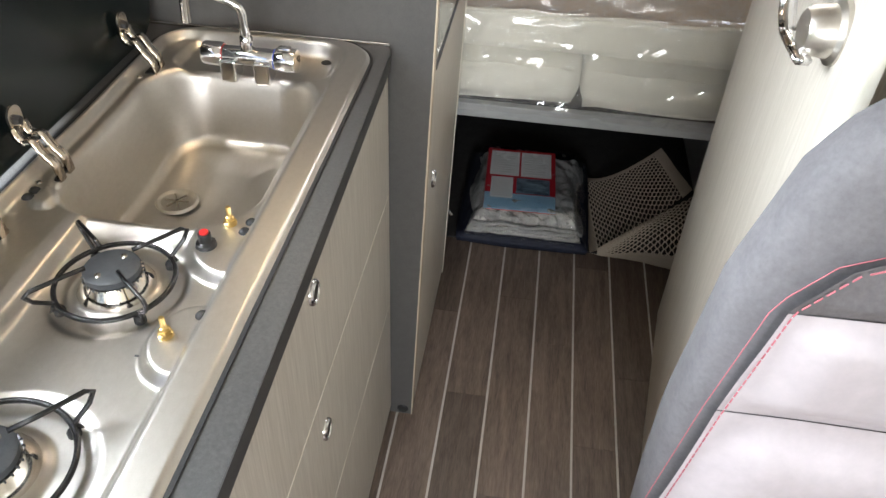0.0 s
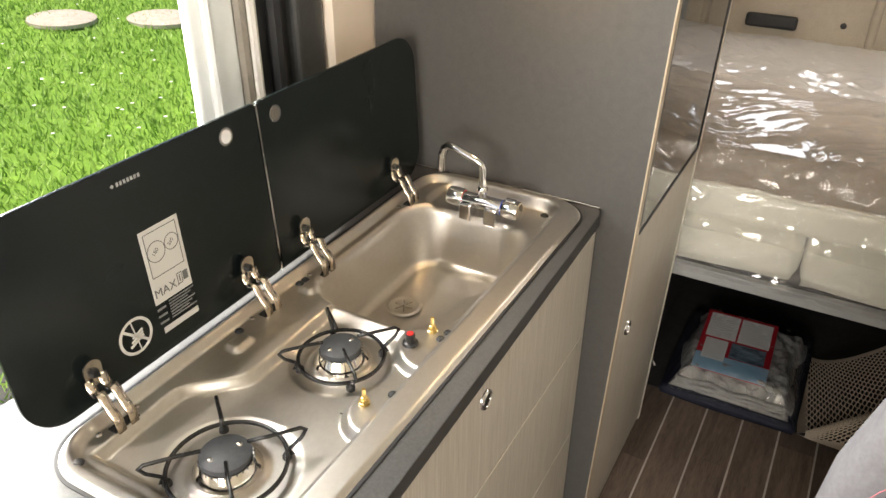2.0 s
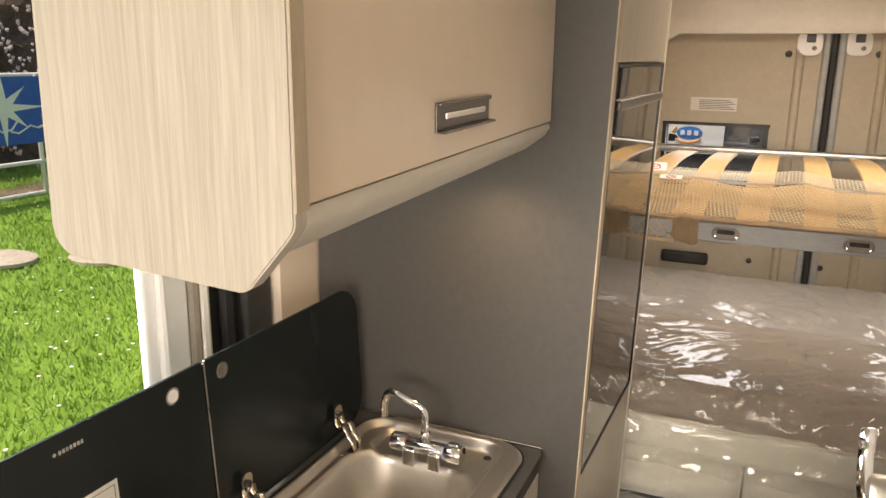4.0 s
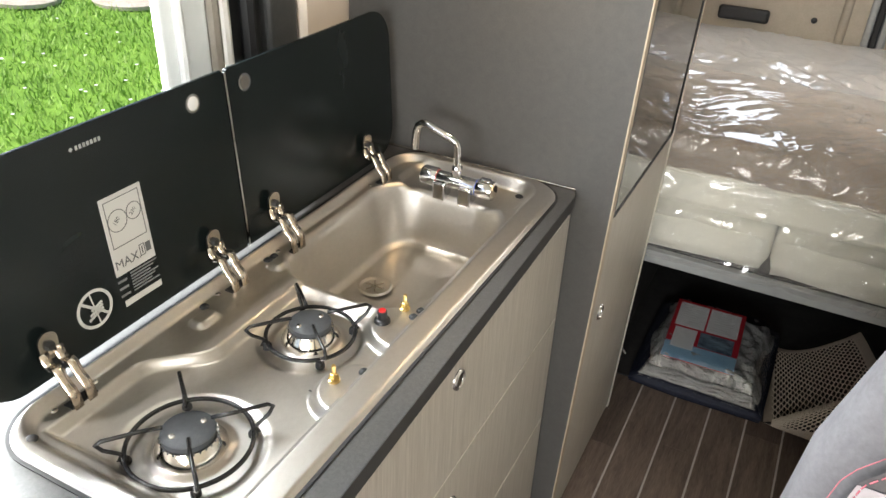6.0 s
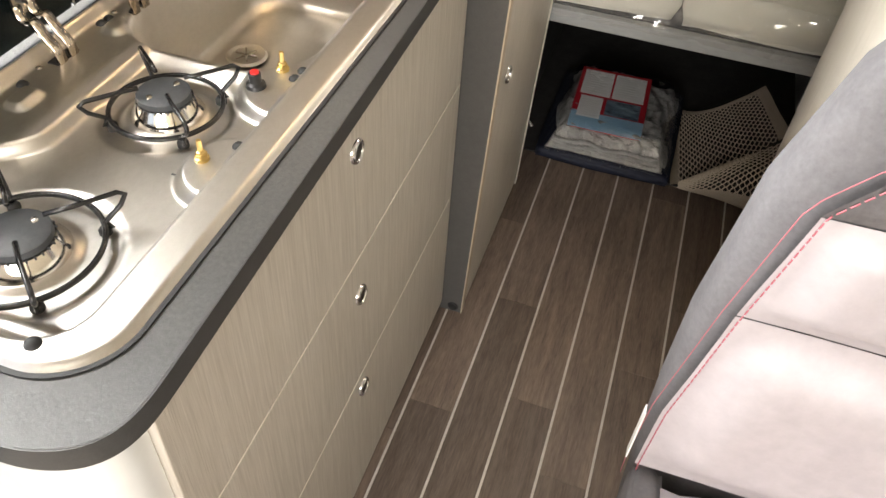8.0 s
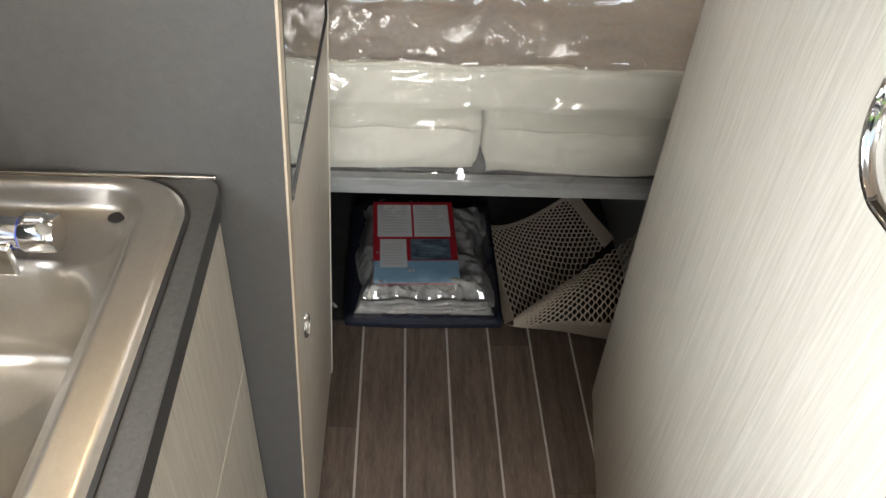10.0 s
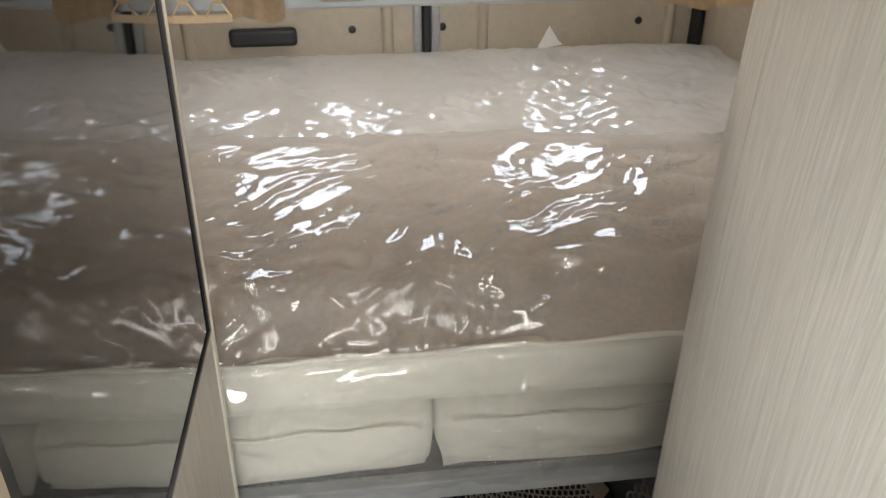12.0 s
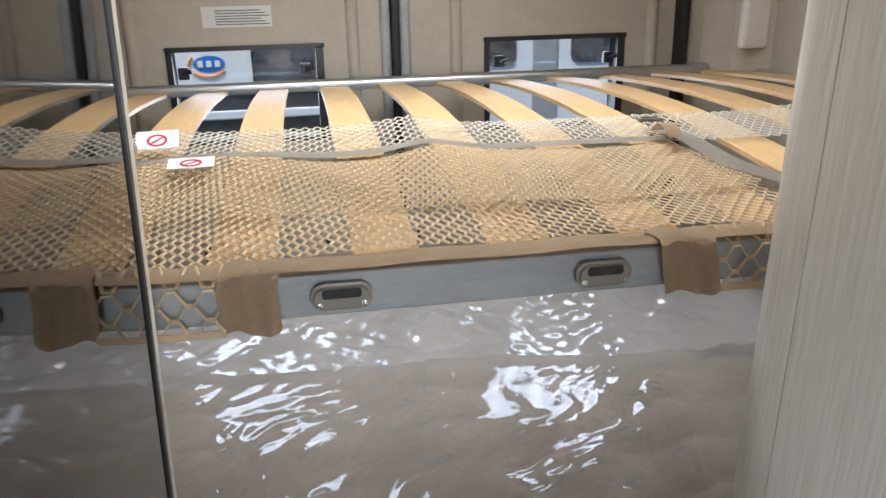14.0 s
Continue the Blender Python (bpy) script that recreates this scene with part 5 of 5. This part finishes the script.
bk = part("buckle", moved(joined(box(-0.018, 0.018, -0.012, -0.007, 0, 0.005, 0.001), box(-0.018, 0.018, 0.007, 0.012, 0, 0.005, 0.001), box(-0.018, -0.013, -0.008, 0.008, 0, 0.005, 0.001), box(0.013, 0.018, -0.008, 0.008, 0, 0.005, 0.001)), pose(0.742, 0.925, 1.300, 0, 0, -10)), TAUPE, guard, "dark buckle")
bk = part("buckle", moved(box(-0.012, 0.012, -0.012, 0.012, 0, 0.012, 0.003), pose(0.0, 0.915, 1.294, 0, 0, 0)), TAUPE, guard, "dark buckle")
for cx, cy, cz, tilt in ((0.035, 0.945, 1.306, 26), (0.093, 0.828, 1.296, 6)):
    tg = part("warning_tag", moved(box(-0.028, 0.028, -0.020, 0.020, 0, 0.001), pose(cx, cy, cz, tilt, 0, 4)), CARD_WHITE, guard, "white tag with a red prohibition sign")
    m4 = pose(cx, cy, cz + 0.0012, tilt, 0, 4)
    part("sign_ring", joined(moved(lathe([(0.010, 0), (0.010, 0.0006), (0.0135, 0.0006), (0.0135, 0)], 24), m4 @ pose(0, -0.003, 0)), moved(box(-0.012, 0.012, -0.0014, 0.0014, 0, 0.0006), m4 @ pose(0, -0.003, 0, 0, 0, 40))), CARD_RED, tg)

# ---------- under the bed ----------
pack = thing("cover_pack", "folded silver thermal cover in a clear bag with a red card", "packaged cover")
part("cloth", cushion(0.075, 0.455, 0.630, 1.08, 0.0055, 0.036, 0.014, 11, 0.004, 16), NAVY, pack, "navy cloth backing", smooth=True)


def foil_place(u, v):
    x, y = 0.098 + 0.335 * u + 0.008 * math.sin(v * 9), 0.648 + 0.40 * v
    e = min(u, 1 - u, v * 1.2, 1 - v) * 2
    z = 0.036 + 0.050 * smoothstep(0, 0.22, e) + (0.010 * facet(x * 26, y * 30, 5) + 0.008 * facet(x * 60, y * 70, 6)) * smoothstep(0, 0.1, e)
    return (x, y, z)


part("foil", sheet(90, 100, foil_place), FOIL, pack, "crumpled silver foil", smooth=False)
for k in range(3):
    part("fold", tube([(0.115 + 0.30 * i / 14, 0.656 + 0.004 * math.sin(i * 1.3 + k), 0.042 + 0.013 * k + 0.003 * math.sin(i * 0.9 + 2 * k)) for i in range(15)], 0.0065, 8), FOIL, pack, "grey padded fold", smooth=True)
card = part("card", moved(box(-0.105, 0.105, -0.15, 0.15, 0, 0.0015), pose(0.243, 0.845, 0.098, 3, 0, 2)), CARD_RED, pack, "red and white printed card")
cm = pose(0.243, 0.845, 0.0998, 3, 0, 2)
part("card_panel", moved(box(-0.094, -0.006, 0.015, 0.138, 0, 0.0006), cm), CARD_WHITE, card)
part("card_panel", moved(box(0.0, 0.092, 0.015, 0.138, 0, 0.0006), cm), CARD_WHITE, card)
part("card_panel", moved(box(-0.088, -0.022, -0.095, 0.005, 0, 0.0006), cm), CARD_WHITE, card)
part("card_photo", moved(box(-0.012, 0.088, -0.068, 0.005, 0, 0.0006), cm), CARD_PHOTO, card, "small dark photo")
part("card_base", moved(box(-0.1045, 0.1045, -0.149, -0.072, 0.0, 0.0004), cm), CARD_BLUE, card, "pale blue lower part")
part("text_lines", moved(joined(*[box(-0.085 + 0.093 * c, -0.020 + 0.093 * c - 0.012 * (k % 3 == 2), 0.030 + 0.0115 * k, 0.0335 + 0.0115 * k, 0.0006, 0.0009) for c in (0, 1) for k in range(9)], *[box(-0.083, -0.03, -0.085 + 0.010 * k, -0.0815 + 0.010 * k, 0.0006, 0.0009) for k in range(8)]), cm), STICKER, card)
bag = part("bag", sheet(60, 70, lambda u, v: (0.08 + 0.37 * u, 0.635 + 0.44 * v, 0.036 + 0.072 * smoothstep(0, 0.16, min(u, 1 - u, v, 1 - v)) + 0.007 * noise.noise(Vector((u * 14, v * 9, 2))) + 0.004 * noise.noise(Vector((u * 30, v * 34, 2))))), POLY, pack, "clear polythene bag", smooth=True)
bag.visible_shadow = False

heap = thing("cargo_net", "taupe cargo net with a webbing border lying on the floor", "net")


def back_fold(u, v):
    """The part of the net that stands up behind: a valley in front, a peak at the far corner."""
    p0, p1, peak, dip = Vector((0.462, 0.640, 0.012)), Vector((0.425, 1.03, 0.014)), Vector((0.645, 0.93, 0.205)), Vector((0.735, 0.80, 0.155))
    p = p0.lerp(dip, u).lerp(p1.lerp(peak, u), v)
    p.z -= (0.06 * v + 0.05 * (1 - v)) * math.sin(math.pi * u) * (1 - 0.4 * u)
    p.y += 0.03 * math.sin(math.pi * u) * math.sin(math.pi * v)
    p.z = max(p.z, 0.009)
    return tuple(p + Vector((0, 0, 0.004 * (1 + noise.noise(Vector((p.x * 14, p.y * 14, 0)))))))


def front_fold(u, v):
    """The part that lies in front, swollen over the valley."""
    p0, q, dip = Vector((0.462, 0.636, 0.012)), Vector((0.815, 0.530, 0.012)), Vector((0.800, 0.790, 0.205))
    p = p0.lerp(q, u).lerp(p0.lerp(dip, u), v)
    p.z += 0.060 * math.sin(math.pi * min(1, 0.15 + 0.85 * v)) * smoothstep(0, 0.5, u) 
    p.z = max(p.z, 0.010)
    return tuple(p + Vector((0, 0, 0.004 * (1 + noise.noise(Vector((p.x * 12, p.y * 12, 3)))))))


HEAP_NET = grained(material("taupe_net", (0.36, 0.31, 0.25), 0.8), [(0.42, 0.365, 0.295), (0.52, 0.46, 0.38)], 150, (1, 1, 1), 0.2, (0.75, 0.9))
net_part("net_field", lambda u, v: back_fold(0.07 + 0.86 * u, 0.02 + 0.92 * v), 15, 26, 0.0038, HEAP_NET, heap)
net_part("net_field", lambda u, v: front_fold(0.06 + 0.92 * u, 0.10 + 0.88 * v), 17, 20, 0.0044, HEAP_NET, heap)
TAUPE_TAPE = grained(material("taupe_webbing", (0.27, 0.235, 0.19), 0.85), [(0.40, 0.345, 0.28), (0.48, 0.42, 0.35)], 220, (1, 1, 1), 0.4, (0.8, 0.95))
tape("front_hem", lambda u, v: front_fold(u, 0.0 + 0.13 * v), 30, TAUPE_TAPE, heap)
tape("side_hem", lambda u, v: back_fold(0.0 + 0.09 * v, u), 30, TAUPE_TAPE, heap)
tape("back_hem", lambda u, v: back_fold(u, 0.93 + 0.07 * v), 30, TAUPE_TAPE, heap)
tape("back_hem", lambda u, v: back_fold(0.91 + 0.09 * v, u), 30, TAUPE_TAPE, heap)


# ---------- passenger seat ----------
seat = thing("seat", "grey suede and pinkish white seat with red stitching", "seat")


def seat_left(z):
    pts = ((0.30, 0.440), (0.45, 0.432), (0.60, 0.426), (0.74, 0.425), (0.93, 0.440), (1.06, 0.474), (1.115, 0.510), (1.152, 0.565), (1.175, 0.68))
    for (a, b), (c, d) in zip(pts, pts[1:]):
        if z <= c:
            return b + (d - b) * (z - a) / (c - a)
    return pts[-1][1]


def seat_back(u, v):
    """The backrest's shell: u goes from the rear edge round the side and over the front, v up."""
    z = 0.30 + 0.865 * v
    left = seat_left(z)
    centre = 0.80
    yb = -0.440 - 0.012 * smoothstep(0.45, 1.0, z)
    yf = -0.545 - 0.015 * math.sin(min(1, max(0, (z - 0.35) / 0.8)) * math.pi)
    a = u * math.pi
    half = centre - left
    ca, sa = math.cos(a), math.sin(a)
    x = centre - half * math.copysign(abs(sa) ** 0.35, sa)
    y = (yb + yf) / 2 + (yb - yf) / 2 * math.copysign(abs(ca) ** 0.55, ca)
    k = smoothstep(1.0, 0.93, v)
    y = (yb + yf) / 2 + (y - (yb + yf) / 2) * (0.45 + 0.55 * k)
    return (x, y, z)


part("backrest", sheet(40, 40, seat_back), SEAT_GREY, seat, "grey suede backrest", smooth=True)


def inset(z):
    pts = ((0.40, 0.432), (0.50, 0.428), (0.62, 0.432), (0.80, 0.456), (0.95, 0.482), (1.00, 0.520), (1.03, 0.58))
    for (a, b), (c, d) in zip(pts, pts[1:]):
        if z <= c:
            return b + (d - b) * max(0, (z - a)) / (c - a)
    return pts[-1][1]


def pad(z0, z1, bulge):
    def place(u, v):
        z = z0 + (z1 - z0) * v
        x0 = inset(z)
        x = x0 + (1.14 - x0) * u
        e = smoothstep(0, 0.10, u) * smoothstep(1, 0.9, u) * smoothstep(0, 0.22, v) * smoothstep(1, 0.78, v)
        return (x, -0.5635 - bulge * e - 0.004 * noise.noise(Vector((x * 6, z * 8, 0))), z)
    return place


part("centre_pad", sheet(40, 16, pad(0.805, 0.947, 0.016)), SEAT_WHITE, seat, "pinkish white pad", smooth=True)
part("centre_pad", sheet(40, 20, pad(0.50, 0.803, 0.026)), SEAT_WHITE, seat, "pinkish white pad", smooth=True)
part("head_pad", sheet(40, 16, pad(0.949, 1.03, 0.010)), SEAT_DARK, seat, "dark grey head pad", smooth=True)


def stitches(off, name):
    bms = []
    for i in range(56):
        z0 = 0.49 + 0.0095 * i
        z1 = z0 + 0.0066
        bms.append(tube([(inset(z) + off, -0.566 - 0.001 * (off > 0), z) for z in (z0, z1)], 0.0009, 5))
    return part(name, joined(*bms), RED_THREAD, seat, "red stitching")


stitches(0.004, "stitching")
part("red_piping", tube([(inset(z) - 0.012, -0.5625 + 0.004, z) for z in [0.46 + 0.02 * k for k in range(29)]], 0.0006, 6), RED_THREAD, seat, "red piping", smooth=True)
part("cushion", cushion(0.455, 1.12, -1.06, -0.57, 0.36, 0.50, 0.05, 5, 0.015, 22), SEAT_WHITE, seat, "pinkish white seat cushion", smooth=True)
part("side_bolster", cushion(0.425, 0.475, -1.05, -0.55, 0.34, 0.485, 0.024, 6, 0.006, 16), SEAT_GREY, seat, "grey suede bolster", smooth=True)
part("seat_tag", box(0.4155, 0.4175, -0.56, -0.545, 0.50, 0.60), CARD_WHITE, seat, "small white label")
part("base", box(0.50, 1.10, -1.0, -0.42, 0.0, 0.36, 0.02), BLACK_PLASTIC, seat, "dark seat base")


# ---------- outside ----------
GZ = -0.55
g = part("ground", box(-300, 300, -300, 300, GZ - 0.5, GZ), ASPHALT)
tagged(g, "grey asphalt yard", "ground", kind="structure")


def lawn_z(x, y):
    return GZ + 0.004 + 0.10 * smoothstep(-2.4, -3.4, x) + 0.30 * smoothstep(-4, -11, x) + 0.03 * noise.noise(Vector((x, y, 0)))


lawn = part("lawn", sheet(60, 60, lambda u, v: (-2.2 - 9.5 * u, -8 + 24 * v, lawn_z(-2.2 - 9.5 * u, -8 + 24 * v))), LAWN)
tagged(lawn, "green lawn beyond the open door", "lawn", kind="structure")
rng = np.random.default_rng(3)
n = 150000
bx = -2.25 - 9.0 * rng.random(n) ** 1.15
by = -3.5 + 14 * rng.random(n)
keep = (by > -2.5 - 0.2 * bx * 0) & (by < 1.0 - 1.15 * bx)
bx, by = bx[keep], by[keep]
n = len(bx)
bz = np.array([lawn_z(a, b) for a, b in zip(bx, by)])
hh = 0.025 + 0.05 * rng.random(n)
ang = rng.random(n) * 6.283
wd = 0.004 + 0.005 * rng.random(n)
lx, ly = rng.normal(0, 0.028, n), rng.normal(0, 0.028, n)
V = np.zeros((n, 3, 3))
V[:, 0] = np.stack([bx - wd * np.cos(ang), by - wd * np.sin(ang), bz - 0.005], 1)
V[:, 1] = np.stack([bx + wd * np.cos(ang), by + wd * np.sin(ang), bz - 0.005], 1)
V[:, 2] = np.stack([bx + lx, by + ly, bz + hh], 1)
me = bpy.data.meshes.new("grass")
me.vertices.add(3 * n)
me.vertices.foreach_set("co", V.reshape(-1))
me.loops.add(3 * n)
me.loops.foreach_set("vertex_index", np.arange(3 * n, dtype=np.int32))
me.polygons.add(n)
me.polygons.foreach_set("loop_start", np.arange(0, 3 * n, 3, dtype=np.int32))
me.update(calc_edges=True)
me.materials.append(GRASS)
tagged(new("grass", me), "lush green grass blades on the lawn", "grass", kind="stuff")
fl = [(x, y) for x, y in zip(bx[::260], by[::260])]
me = bpy.data.meshes.new("daisies")
vs, fs = [], []
for x, y in fl:
    z, k = lawn_z(x, y) + 0.085, len(vs)
    vs += [(x + 0.014 * math.cos(a), y + 0.014 * math.sin(a), z + 0.003 * math.sin(3 * a)) for a in (0, 1.05, 2.1, 3.14, 4.2, 5.25)]
    fs.append(tuple(range(k, k + 6)))
me.from_pydata(vs, [], fs)
me.materials.append(CARD_WHITE)
tagged(new("daisies", me), "small white daisies in the grass", "flowers", kind="stuff")

for x, y, r, mat in ((-5.75, 4.12, 0.36, CARD_WHITE), (-6.4, 3.50, 0.36, STONE)):
    s = part("stepping_stone", moved(lathe([(0, 0.05), (r * 0.9, 0.048), (r, 0.035), (r, 0)], 28), Matrix.Translation((x, y, lawn_z(x, y))) @ Matrix.Diagonal((1, 0.8, 1, 1))), STONE, None, smooth=True, angle=40)
    tagged(s, "flat pale round stone slab lying in the grass", "stone slab", "stone slabs")

fence = thing("fence", "low white metal tube fence along the lawn", "fence", at=(0, 0, 0))
fz = lawn_z(-8.6, 6)
for z in (0.04, 0.45, 1.56):
    part("rail", tube([(-8.6, -1.0, fz + z), (-8.6, 12.0, fz + z)], 0.028, 10), WHITE_PLASTIC, fence, smooth=True)
for y in (0.2, 3.0, 5.8, 8.6, 11.4):
    part("post", tube([(-8.6, y, fz - 0.1), (-8.6, y, fz + 1.58)], 0.03, 10), WHITE_PLASTIC, fence, smooth=True)
ban = thing("banner", "blue cloth banner with a white star hung on the fence", "banner")
part("cloth", prism(round_rect(3.2, 8.2, fz + 0.70, fz + 1.54, 0.01, 2), -8.57, -8.565, "x"), BLUE_CLOTH, ban)
star = []
for k in range(16):
    r = 0.62 if k % 4 == 0 else (0.46 if k % 2 == 0 else 0.15)
    star.append((5.30 + r * math.cos(radians(90 + 22.5 * k)), fz + 1.16 + r * 0.8 * math.sin(radians(90 + 22.5 * k))))
bm = bmesh.new()
c = bm.verts.new((-8.562, 5.30, fz + 1.16))
vs = [bm.verts.new((-8.562, a, b)) for a, b in star]
for i in range(16):
    bm.faces.new((c, vs[i], vs[(i + 1) % 16]))
part("star", bm, CARD_WHITE, ban, "white star")
random.seed(5)
for k in range(11):
    y, z = 4.0 + 0.35 * k, fz + 0.82
    part("white_streak", tube([(-8.561, y + 0.09 * i + random.uniform(-0.03, 0.03), z + random.uniform(-0.06, 0.10) + 0.03 * i) for i in range(6)], 0.012, 5), CARD_WHITE, ban)

hedge = thing("hedge", "bare brown hedge with pale buds behind the fence", "hedge")
tw, bu = [], []
tf, bf = [], []
hr = np.random.default_rng(8)
for k in range(2600):
    x, y, z = -9.6 - 1.2 * hr.random(), -2 + 15 * hr.random(), fz + 0.1 + 2.9 * hr.random()
    d = hr.normal(0, 0.16, 3) + np.array([0, 0, 0.22])
    b0 = len(tw)
    w = 0.008
    tw += [(x, y - w, z), (x, y + w, z), (x + d[0], y + d[1], z + d[2])]
    tf.append((b0, b0 + 1, b0 + 2))
    if k % 2 == 0:
        for q in range(2):
            p = np.array([x, y, z]) + d * hr.random()
            c0 = len(bu)
            s = 0.022 + 0.02 * hr.random()
            bu += [tuple(p + np.array([0.02, -s, 0])), tuple(p + np.array([0.02, s * 0.4, -s])), tuple(p + np.array([0.02, s, s * 0.7])), tuple(p + np.array([0.0, -s * 0.2, s]))]
            bf.append((c0, c0 + 1, c0 + 2, c0 + 3))
for name, vs, fs, mat in (("twigs", tw, tf, TWIG), ("buds", bu, bf, BLOSSOM)):
    me = bpy.data.meshes.new(name)
    me.from_pydata(vs, [], fs)
    me.materials.append(mat)
    new(name, me).parent = hedge
part("thicket", sheet(60, 14, lambda u, v: (-10.6 + 0.3 * noise.noise(Vector((u * 30, v * 8, 0))), -3 + 17 * u, fz + 0.02 + (2.7 + 0.35 * noise.noise(Vector((u * 20, 0, 4)))) * v)), TWIG, hedge, "brown thicket")
soil = part("soil_strip", box(-9.4, -8.7, -2, 13, fz - 0.2, fz + 0.06, 0.02), MUD)
tagged(soil, "bare brown soil strip under the hedge", "soil", kind="structure")
house = thing("house", "plain rendered house beyond the hedge", "house")
part("wall", box(-26, -18, -6, 22, GZ, 4.2), STONE, house)
part("roof", prism([(-27, 4.2), (-22, 7.4), (-17, 4.2)], -7, 23, "y"), TWIG, house)


def parked_van(x, y, paint, label, top):
    v = thing("parked_van", label, "van")
    side = [(-0.95, -0.25), (-0.98, 0.45), (-0.90, 1.05), (-0.74, top), (0.74, top), (0.90, 1.05), (0.98, 0.45), (0.95, -0.25)]
    part("body", prism([(x + a, b) for a, b in side], y, y + 4.6, "y", 0.05), paint, v)
    part("window", prism([(x - 0.80, 0.95), (x + 0.80, 0.95), (x + 0.68, 1.42), (x - 0.68, 1.42)], y - 0.012, y + 0.03, "y", 0.004), CAR_GLASS, v, "dark rear glass") if paint != VAN_WHITE else [part("window", prism(round_rect(x + a, x + b, 0.94, 1.30, 0.06), y - 0.012, y + 0.03, "y", 0.004), CAR_GLASS, v, "dark rear glass") for a, b in ((-0.62, -0.34), (0.06, 0.52))]
    part("pillar", box(x - 0.22, x - 0.04, y - 0.02, y + 0.02, 0.40, 1.55, 0.01), GREY_PAINT, v) if paint == VAN_WHITE else part("white_strip", box(x - 0.75, x + 0.75, y - 0.02, y + 0.02, 0.80, 0.85, 0.008), VAN_WHITE, v)
    part("bumper", box(x - 0.96, x + 0.96, y - 0.10, y + 0.1, -0.28, -0.02, 0.04), BLACK_PLASTIC, v)
    for s in (-0.90, 0.82):
        part("tail_light", box(x + s, x + s + 0.08, y - 0.02, y + 0.02, 0.35, 0.75, 0.01), RED, v)
        for wy in (0.8, 3.6):
            w = part("wheel", moved(lathe([(0.12, -0.1), (0.30, -0.1), (0.325, -0.06), (0.325, 0.06), (0.30, 0.1), (0.12, 0.1)], 24), pose(x + s + 0.04, y + wy, -0.225, 0, 90, 0)), RUBBER, v)
            part("rim", moved(lathe([(0, -0.105), (0.17, -0.105), (0.19, -0.08), (0.19, 0.08), (0.17, 0.105), (0, 0.105)], 20), pose(x + s + 0.04, y + wy, -0.225, 0, 90, 0)), ALU, w)
    return v


CAR_GLASS = grained(material("car_glass", (0.05, 0.05, 0.055), 0.1), [(0.02, 0.02, 0.023), (0.16, 0.16, 0.17)], 6, (1, 1, 1), 0, (0.05, 0.15))
CAR_GREY = grained(material("dark_grey_car_paint", (0.08, 0.08, 0.09), 0.25, 0.4), [(0.07, 0.07, 0.08), (0.10, 0.10, 0.115)], 5, (1, 1, 1), 0, (0.2, 0.3))
v1 = parked_van(0.25, 4.3, CAR_GREY, "dark grey parked van with a white sign in its glass", 1.62)
part("sign", prism(round_rect(-0.46, -0.04, 0.97, 1.24, 0.02), 4.278, 4.286, "y"), VAN_WHITE, v1, "white sign")
lg = part("emblem", moved(lathe([(0, 0), (0.085, 0)], 28), Matrix.Translation((-0.265, 4.275, 1.108)) @ Matrix.Diagonal((1, 1, 0.52, 1)) @ pose(0, 0, 0, 90, 0, 0)), material("emblem_blue", (0.02, 0.18, 0.6), 0.4), v1, "blue oval emblem with an orange sweep")
part("emblem_sweep", tube([(-0.275 + 0.100 * math.cos(radians(a)), 4.274, 1.104 + 0.062 * math.sin(radians(a))) for a in range(140, 340, 10)], 0.006, 6), material("emblem_orange", (0.85, 0.3, 0.02), 0.4), lg)
part("emblem_marks", joined(*[box(-0.325 + 0.045 * k, -0.297 + 0.045 * k, 4.270, 4.2735, 1.092, 1.126) for k in range(3)]), CARD_WHITE, lg)
v2 = parked_van(2.05, 5.2, VAN_WHITE, "white parked van seen through the rear window", 1.75)

# ---------- floor planks ----------
random.seed(2)
W = 0.0995
shared = {}


def plank_mesh(length):
    key = round(length, 3)
    if key not in shared:
        bm = box(0.0026, W - 0.0026, 0.0004, length - 0.0004, -0.003, 0.0, 0.0004, 1)
        me = bpy.data.meshes.new("plank")
        bm.to_mesh(me)
        bm.free()
        me.materials.append(PLANK)
        shared[key] = me
    return shared[key]


ends = {0: 0.349, 1: 0.080, 2: -0.181, 3: 0.275, 4: -0.026, 5: 0.19}
for k in range(-5, 14):
    x = 0.0225 + W * k
    if x < -0.5 or x + W > 1.38:
        continue
    start = ends.get(k, random.uniform(-0.4, 0.4))
    L = 0.61
    for j in range(-6, 4):
        y0 = start + L * j
        y1 = min(y0 + L, 1.6)
        if y0 < -3.3 or y0 > 1.55:
            continue
        ob = new("plank", plank_mesh(y1 - y0))
        ob.location = (x, y0, 0)
        ob.parent = FLOOR
